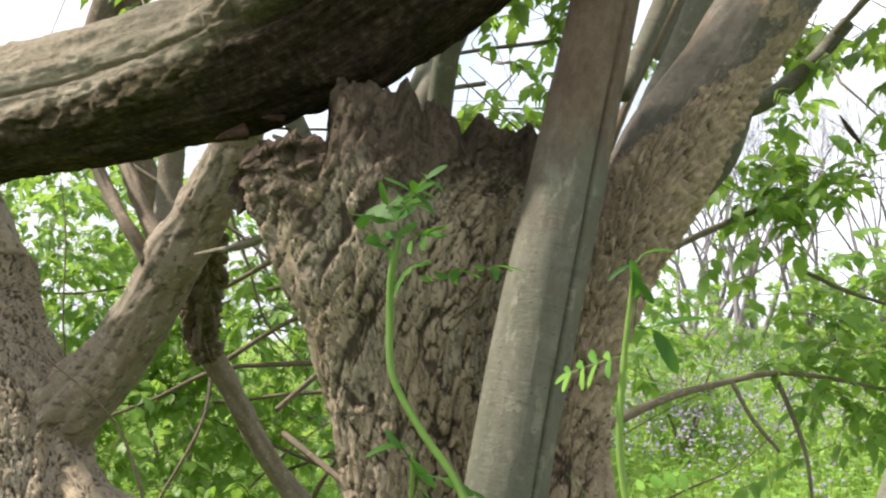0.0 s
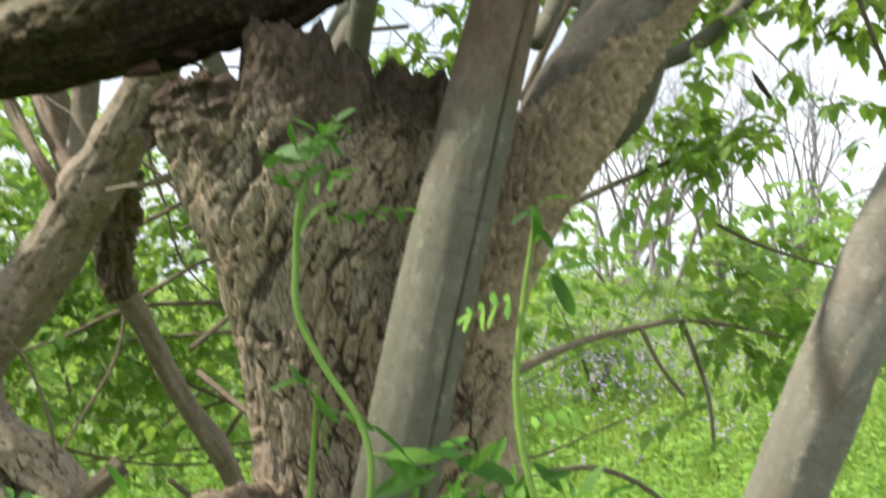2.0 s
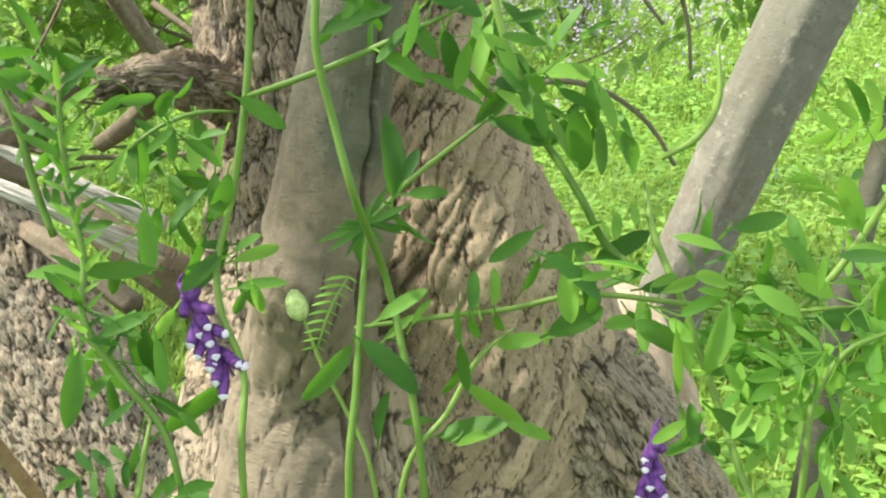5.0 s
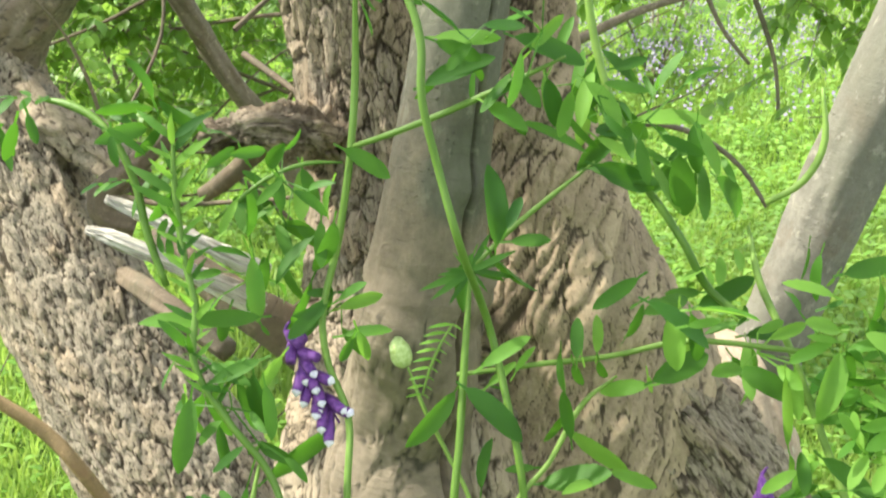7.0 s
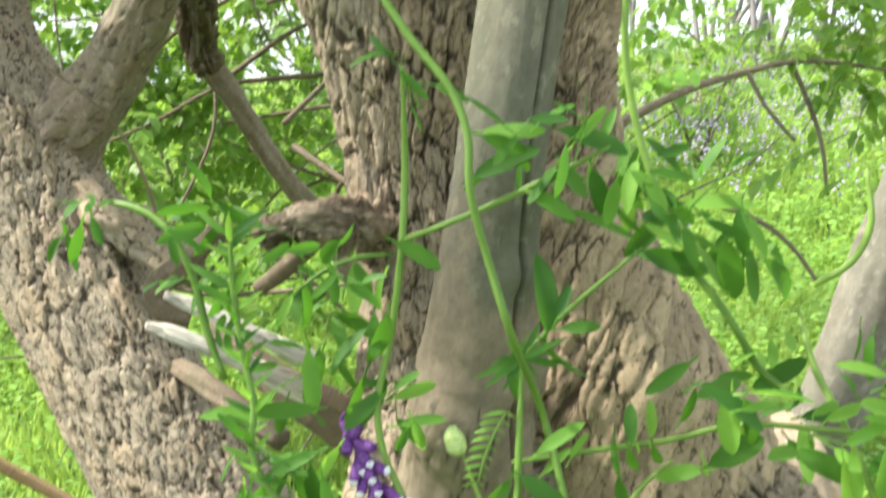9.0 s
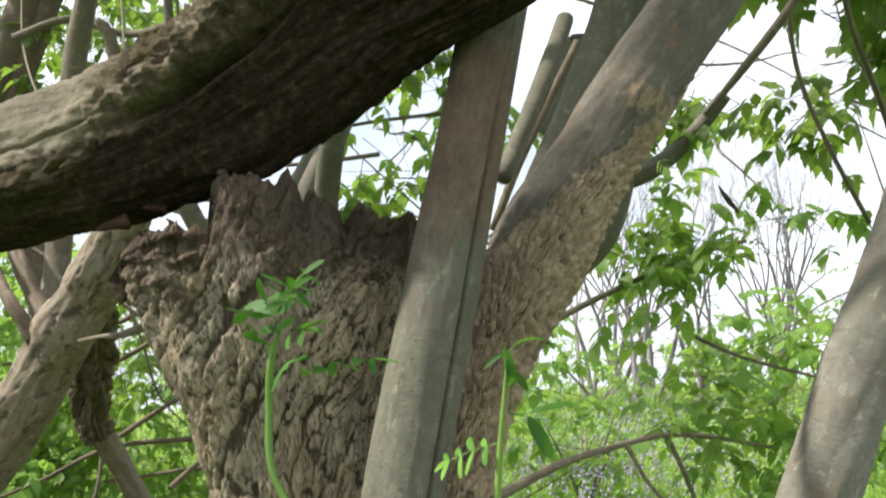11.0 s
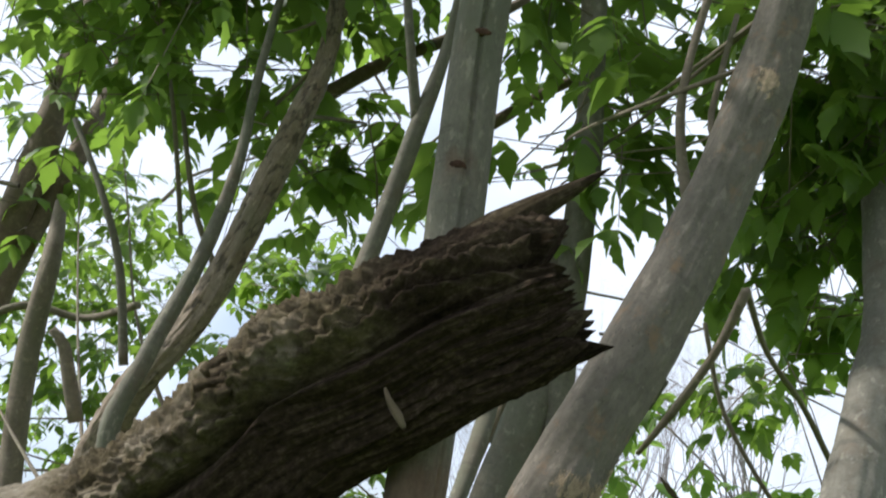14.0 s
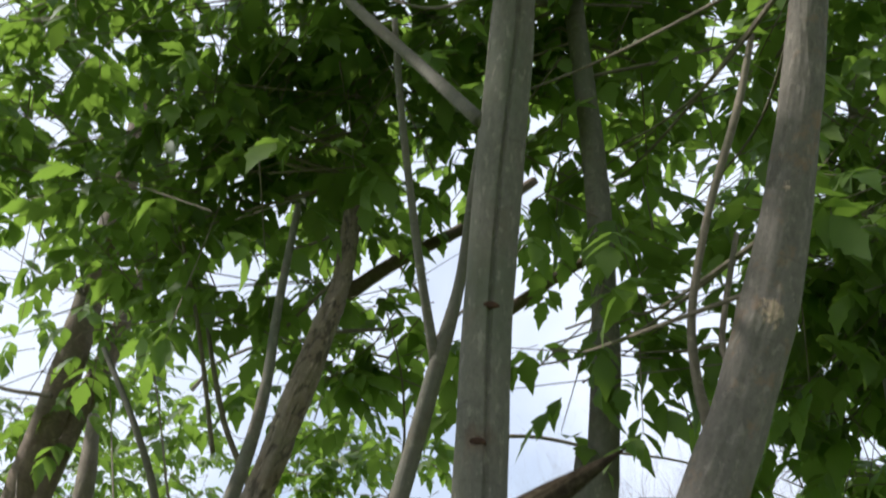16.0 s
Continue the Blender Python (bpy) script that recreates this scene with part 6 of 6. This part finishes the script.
MASS_A = [(-0.138, 0.884, 1.410, 0.024, 3), (-0.098, 0.877, 1.343, 0.032, 8), (-0.121, 0.877, 1.308, 0.029, 7), (-0.153, 0.849, 1.383, 0.023, 4), (-0.062, 0.852, 1.292, 0.016, 3), (-0.134, 0.795, 1.242, 0.027, 6), (-0.159, 0.804, 1.279, 0.019, 4), (-0.117, 0.789, 1.220, 0.023, 4), (-0.173, 0.852, 1.431, 0.019, 4)]
MASS_B = [(0.037, 0.863, 1.456, 0.019, 3), (0.081, 0.857, 1.433, 0.023, 4), (0.108, 0.857, 1.410, 0.019, 3), (0.159, 0.881, 1.412, 0.024, 6), (0.193, 0.868, 1.382, 0.024, 6), (0.124, 0.865, 1.442, 0.019, 3)]
MASS_C = [(0.178, 0.828, 1.275, 0.024, 3), (0.214, 0.798, 1.259, 0.023, 6), (0.255, 0.772, 1.266, 0.031, 5), (0.302, 0.759, 1.284, 0.031, 5), (0.271, 0.739, 1.240, 0.034, 6), (0.300, 0.716, 1.255, 0.033, 7), (0.326, 0.729, 1.279, 0.026, 5), (0.241, 0.751, 1.180, 0.027, 4), (0.304, 0.706, 1.206, 0.034, 7), (0.328, 0.695, 1.241, 0.026, 6), (0.097, 0.796, 1.167, 0.024, 2), (0.354, 0.772, 1.361, 0.023, 3)]
MASS_D = [(0.124, 0.850, 1.603, 0.016, 3), (0.030, 0.793, 1.473, 0.019, 3), (0.075, 0.797, 1.475, 0.023, 4), (0.111, 0.811, 1.433, 0.019, 3), (0.146, 0.828, 1.413, 0.020, 4), (-0.035, 0.830, 1.523, 0.016, 2), (-0.090, 0.803, 1.391, 0.027, 6)]
TIPS = [(0.125, 0.847, 1.648, 0.016, 4), (-0.034, 0.816, 1.509, 0.015, 4)]


def tube(name, knots, material, parent):
    k = [list(q) for q in knots]
    if k[0][2] < k[-1][2]:
        k.reverse()
    if k[-1][2] < 1.2:  # goes on down into the grass
        x, y, z, r = k[-1]
        k += [[x + 0.01, y + 0.02, z * 0.55, r], [x + 0.02, y + 0.05, -0.02, r]]
    k[0][3] *= 0.45
    k[-1][3] *= 0.8
    return limb(name, k, material, parent, "", ring=9, step=0.007, lump=0.14, seed=2)


def pinnate(parent, base, way, rng, pairs, size, kind="vetch", curl=0.12, material=None, rise=0.0):
    """A feathered leaf: a thin rachis with paired leaflets, one object."""
    V, F = [], []
    way = Vector(way).normalized()
    up = Vector((rng.gauss(0, 0.6), -0.5 + rng.gauss(0, 0.5), 0.7 + rng.gauss(0, 0.4))).normalized()
    pos = Vector(base)
    seg = size * 0.52
    for i in range(pairs):
        nxt = pos + way * seg
        side = way.cross(up).normalized()
        o = len(V)
        t = size * 0.022
        V += [pos - side * t, pos + side * t, nxt + side * t * 0.8, nxt - side * t * 0.8]
        F.append((o, o + 1, o + 2, o + 3))
        pos = nxt
        f = 0.65 + 0.35 * math.sin(math.pi * (i + 0.8) / (pairs + 0.5))
        for sgn in (-1, 1):
            d = (side * sgn + way * rng.uniform(0.25, 0.6) + Vector((0, 0, rng.uniform(-0.35, 0.05)))).normalized()
            add_leaflet(V, F, pos, d, up, size * f * rng.uniform(0.85, 1.1), kind, rng.uniform(0.0, 0.35), rng.uniform(0.0, 0.3), rng.uniform(0.65, 1.0))
        way = (way + Vector((rng.gauss(0, curl), rng.gauss(0, curl), rng.gauss(rise - 0.05, curl)))).normalized()
    add_leaflet(V, F, pos, way, up, size * 0.8, kind, 0.2, 0.1)
    return adopt(part("leaf", mesh_from("leaf", V, F), material or M_VETCH), parent)


def leaf_set(parent, rows, rng, young=0.3, twin=0.6):
    """One broad leaflet for each row, hung from a short stalk; young: share given the sunlit leaf colour."""
    pairs = list(rows)
    for x, y, z, dx, dz in rows:  # the other leaflet of the pair, or a next one further on
        if rng.random() < twin:
            pairs.append((x + rng.uniform(-0.3, 0.3) * dz, y + rng.uniform(0.0, 0.02), z - rng.uniform(-0.3, 0.3) * dx, dx * rng.uniform(-0.9, 0.5), dz * rng.uniform(0.5, 1.0) - 0.008))
    for x, y, z, dx, dz in pairs:
        V, F = [], []
        size = math.hypot(dx, dz)
        way = Vector((dx, size * rng.gauss(-0.1, 0.3), dz)).normalized()
        up = Vector((rng.gauss(0, 0.6), -0.8, 0.6 + rng.gauss(0, 0.5)))
        base = Vector((x, y, z))
        add_leaflet(V, F, base, way, up, size * 1.06, "vetch", rng.uniform(0.1, 0.55), rng.uniform(-0.2, 0.45), rng.uniform(0.62, 0.92))
        o = len(V)
        sd = way.orthogonal().normalized() * 0.0009
        V += [base - way * 0.008 - sd, base - way * 0.008 + sd, base + sd, base - sd]
        F.append((o, o + 1, o + 2, o + 3))
        adopt(part("leaf", mesh_from("leaf", V, F), M_VETCH_LIT if rng.random() < young else M_VETCH), parent)


def leaf_along(parent, knots, rng, count, size, lo=0.05, hi=0.95, pairs=(3, 5), material=None):
    path = spline(knots, 60)
    for i in range(count):
        k = int(59 * (lo + (hi - lo) * (i + rng.random() * 0.7) / count))
        q = Vector(path[min(k, 58), :3])
        ahead = Vector(path[min(k + 1, 59), :3] - path[max(k - 1, 0), :3]).normalized()
        sgn = 1 if i % 2 else -1
        way = (Vector((sgn, rng.gauss(-0.2, 0.35), rng.gauss(0.15, 0.35))) + ahead * rng.uniform(-0.4, 0.4)).normalized()
        pinnate(parent, q, way, rng, rng.randint(*pairs), size * rng.uniform(0.8, 1.15), material=material)


def leaf_mass(parent, rows, rng, size=0.03, material=None):
    """Loose sprays of oval leaves on thin stalks; each spray is one part."""
    for x, y, z, r, n in rows:
        V, F = [], []
        c = Vector((x, y, z))
        for _ in range(n):
            q = c + Vector((rng.gauss(0, 0.5), rng.gauss(0, 0.35), rng.gauss(0, 0.5))) * r
            d = (q - c + Vector((rng.gauss(0, 0.4), rng.gauss(-0.2, 0.3), rng.gauss(-0.1, 0.4))) * r).normalized()
            up = Vector((rng.gauss(0, 0.7), -0.7 + rng.gauss(0, 0.4), 0.5 + rng.gauss(0, 0.4)))
            s = size * rng.uniform(0.6, 1.25)
            add_leaflet(V, F, q, d, up, s, "vetch", rng.uniform(0.1, 0.55), rng.uniform(-0.1, 0.5), rng.uniform(0.55, 0.9))
            sd = d.orthogonal().normalized() * 0.0007
            o = len(V)
            V += [c - sd, c + sd, q + sd, q - sd]
            F.append((o, o + 1, o + 2, o + 3))
        adopt(part("leaf_spray", mesh_from("leaf_spray", V, F), rng.choice((material or M_VETCH, M_VETCH))), parent)


rng_p = random.Random(5)
VETCH = "climbing vetch with green pinnate leaves in front of the trunk"
vetch_a = thing("vetch_plant", (VINE_A[-1][0], VINE_A[-1][1], 0.0), VETCH, "vetch", "climbing plants")
tube("stem", VINE_A, M_VINE, vetch_a)
tube("stem", VINE_B, M_VINE, vetch_a)
tube("stem", VINE_E, M_VINE, vetch_a)
leaf_set(vetch_a, LEAVES_MID, rng_p, 0.2)
# leafy tip of the tall shoot
for i in range(9):
    d = Vector((rng_p.gauss(0, 1), rng_p.gauss(-0.3, 0.5), rng_p.gauss(0.4, 0.7))).normalized()
    pinnate(vetch_a, Vector(TUFT) + Vector((0, 0, -0.03 + 0.006 * i)), d, rng_p, 2, 0.023)
pinnate(vetch_a, Vector(TUFT) + Vector((0.0, 0, -0.04)), (1, -0.2, 0.35), rng_p, 5, 0.026)
# whorl of narrow leaves where the stems part
for i in range(14):
    a3 = i * 2.4
    d = Vector((math.cos(a3), -0.3 + 0.5 * math.sin(a3 * 1.7), 0.55 * math.sin(a3)))
    V, F = [], []
    add_leaflet(V, F, Vector(VINE_B[0][:3]), d, Vector((0, -1, 0.5)), rng_p.uniform(0.018, 0.038), "narrow", 0.2, 0.3, 0.7)
    adopt(part("narrow_leaf", mesh_from("narrow_leaf", V, F), M_VETCH), vetch_a)

vetch_b = thing("vetch_plant", (VINE_C[-1][0], VINE_C[-1][1], 0.0), "flowering vetch with a purple and white flower spike", "vetch", "climbing plants")
tube("stem", VINE_C, M_VINE, vetch_b)
tube("stem", VINE_D, M_VINE, vetch_b)
tube("leaf_stalk", ARCH, M_VINE, vetch_b)
leaf_set(vetch_b, LEAVES_LEFT, rng_p, 0.15)


def raceme(parent, top, tip, count, seed, droop=0.012):
    """One-sided spike of pea flowers: purple tubes with white mouths."""
    rng = random.Random(seed)
    top, tip = Vector(top), Vector(tip)
    ax = (tip - top).normalized()
    tube("flower_stalk", [(*(top + Vector((0.004, 0, 0.006))), 0.0014), (*top, 0.0015), (*(top + (tip - top) * 0.5), 0.0012), (*tip, 0.0008)], M_PURPLE, parent)
    side = ax.cross(Vector((0, -1, 0))).normalized()
    for i in range(count):
        s = (i + 0.5) / count
        base = top + (tip - top) * s * 0.85
        lean = rng.uniform(-1, 1)
        d = (ax * 0.8 + side * lean * 0.95 + Vector((0, -0.85, 0)) + Vector((rng.gauss(0, 0.12), 0, rng.gauss(0, 0.12)))).normalized()
        ln = 0.023 * rng.uniform(0.85, 1.1) * (0.75 + 0.4 * s)
        r = 0.0036
        fl = limb("floret", [(*(base), r * 0.55), (*(base + d * ln * 0.35), r), (*(base + d * ln * 0.75), r * 1.1), (*(base + d * ln), r * 0.95)], M_PURPLE, parent, "", ring=8, step=0.003, lump=0.12)
        if s > 0.28:
            V, F = [], []
            e2 = base + d * ln * 0.96
            o1 = d.orthogonal().normalized()
            o2 = d.cross(o1)
            V.append(e2 + d * 0.005)
            for k in range(7):
                a4 = k * 0.8976
                V.append(e2 + (o1 * math.cos(a4) + o2 * math.sin(a4)) * r * rng.uniform(0.75, 1.15) + d * 0.0012)
            for k in range(7):
                F.append((0, 1 + k, 1 + (k + 1) % 7))
            mouth = part("petal_mouth", mesh_from("petal_mouth", V, F), M_WHITE)
            mouth.parent = fl


leaf_mass(vetch_a, MASS_D, rng_p)
leaf_mass(vetch_b, MASS_B, rng_p)
raceme(vetch_b, FLOWER_TOP, FLOWER_TIP, 18, 8)

bud_plant = thing("bud_plant", (BUD_STALK[-1][0], BUD_STALK[-1][1], 0.0), "thin stalk with one pale yellow-green bud", "wildflower", "climbing plants")
tube("stalk", BUD_STALK, M_VINE, bud_plant)
b0 = Vector(BUD)
limb("bud", [(*(b0 + Vector((0.003, 0, -0.010))), 0.003), (*(b0 + Vector((0.0015, 0, -0.006))), 0.0062), (*b0, 0.0068), (*(b0 + Vector((-0.001, 0, 0.006))), 0.0055), (*(b0 + Vector((-0.001, 0, 0.011))), 0.002)], M_BUD, bud_plant, "ribbed pale bud", ring=20, step=0.0012, lump=0.25, furrow=0.002, furrow_n=8)
# little fern-like leaf beside the bud
V, F = [], []
for i, row in enumerate(spline(FERN, 9)):
    for sgn in (-1, 1):
        way = Vector((sgn, -0.25, 0.12 if sgn < 0 else -0.5))
        add_leaflet(V, F, Vector(row[:3]), way, Vector((0, -0.4, 1)), (0.017 if sgn < 0 else 0.008) * (1 - 0.04 * i), "narrow", 0.2, 0.2, 1.0)
adopt(part("fern_leaf", mesh_from("fern_leaf", V, F), M_VETCH_LIT), bud_plant)
tube("leaf_stalk", FERN, M_VINE, bud_plant)

weed_left = thing("weed_plant", (VINE_G[-1][0], VINE_G[-1][1], 0.0), "upright green weed with feathery leaf tips", "weed", "climbing plants")
tube("stem", VINE_G, M_VINE, weed_left)
tube("stem", VINE_F, M_VINE, weed_left)
tube("stem", VINE_O, M_VINE, weed_left)
leaf_mass(weed_left, MASS_A, rng_p)
leaf_set(weed_left, LEAVES_LOW_LEFT, rng_p, 0.2)
for i in range(46):
    row = spline(VINE_G, 60)[int(0.9 * i)]
    turn = i * 2.4
    V, F = [], []
    add_leaflet(V, F, Vector(row[:3]), Vector((math.cos(turn), -0.3 + 0.4 * math.sin(turn), 0.75)), Vector((0, -1, 0.5)), rng_p.uniform(0.016, 0.032) * (1.1 if i < 14 else 0.8), "narrow", 0.2, 0.3, 0.9)
    adopt(part("narrow_leaf", mesh_from("narrow_leaf", V, F), M_VETCH_LIT if i % 3 else M_VETCH), weed_left)
leaf_along(weed_left, VINE_F, rng_p, 4, 0.018, 0.1, 0.9, (2, 3))
leaf_along(weed_left, VINE_O, rng_p, 2, 0.022)

vetch_r = thing("vetch_plant", (VINE_I[-1][0], VINE_I[-1][1], 0.0), "tangled vetch beside the trunk, with broad green leaves", "vetch", "climbing plants")
for kn in (VINE_H, VINE_I, VINE_J, VINE_K, VINE_L, VINE_M, VINE_N, VINE_P):
    tube("stem", kn, M_VINE, vetch_r)
for kn, n in ((VINE_I, 2), (VINE_L, 5), (VINE_M, 2), (VINE_P, 5)):
    leaf_along(vetch_r, kn, rng_p, n, 0.024, material=M_VETCH_LIT)
leaf_set(vetch_r, LEAVES_RIGHT, rng_p, 0.45)
leaf_set(vetch_r, LEAVES_LOW, rng_p, 0.45)
leaf_set(vetch_r, LEAVES_FRONT, rng_p, 0.5, 1.0)
leaf_set(vetch_r, LEAVES_FRONT_LOW, rng_p, 0.5, 1.0)
raceme(vetch_r, FLOWER2_TOP, FLOWER2_TIP, 12, 9)
leaf_mass(vetch_r, MASS_C, rng_p, material=M_VETCH_LIT)
leaf_mass(vetch_r, TIPS, rng_p, 0.022)
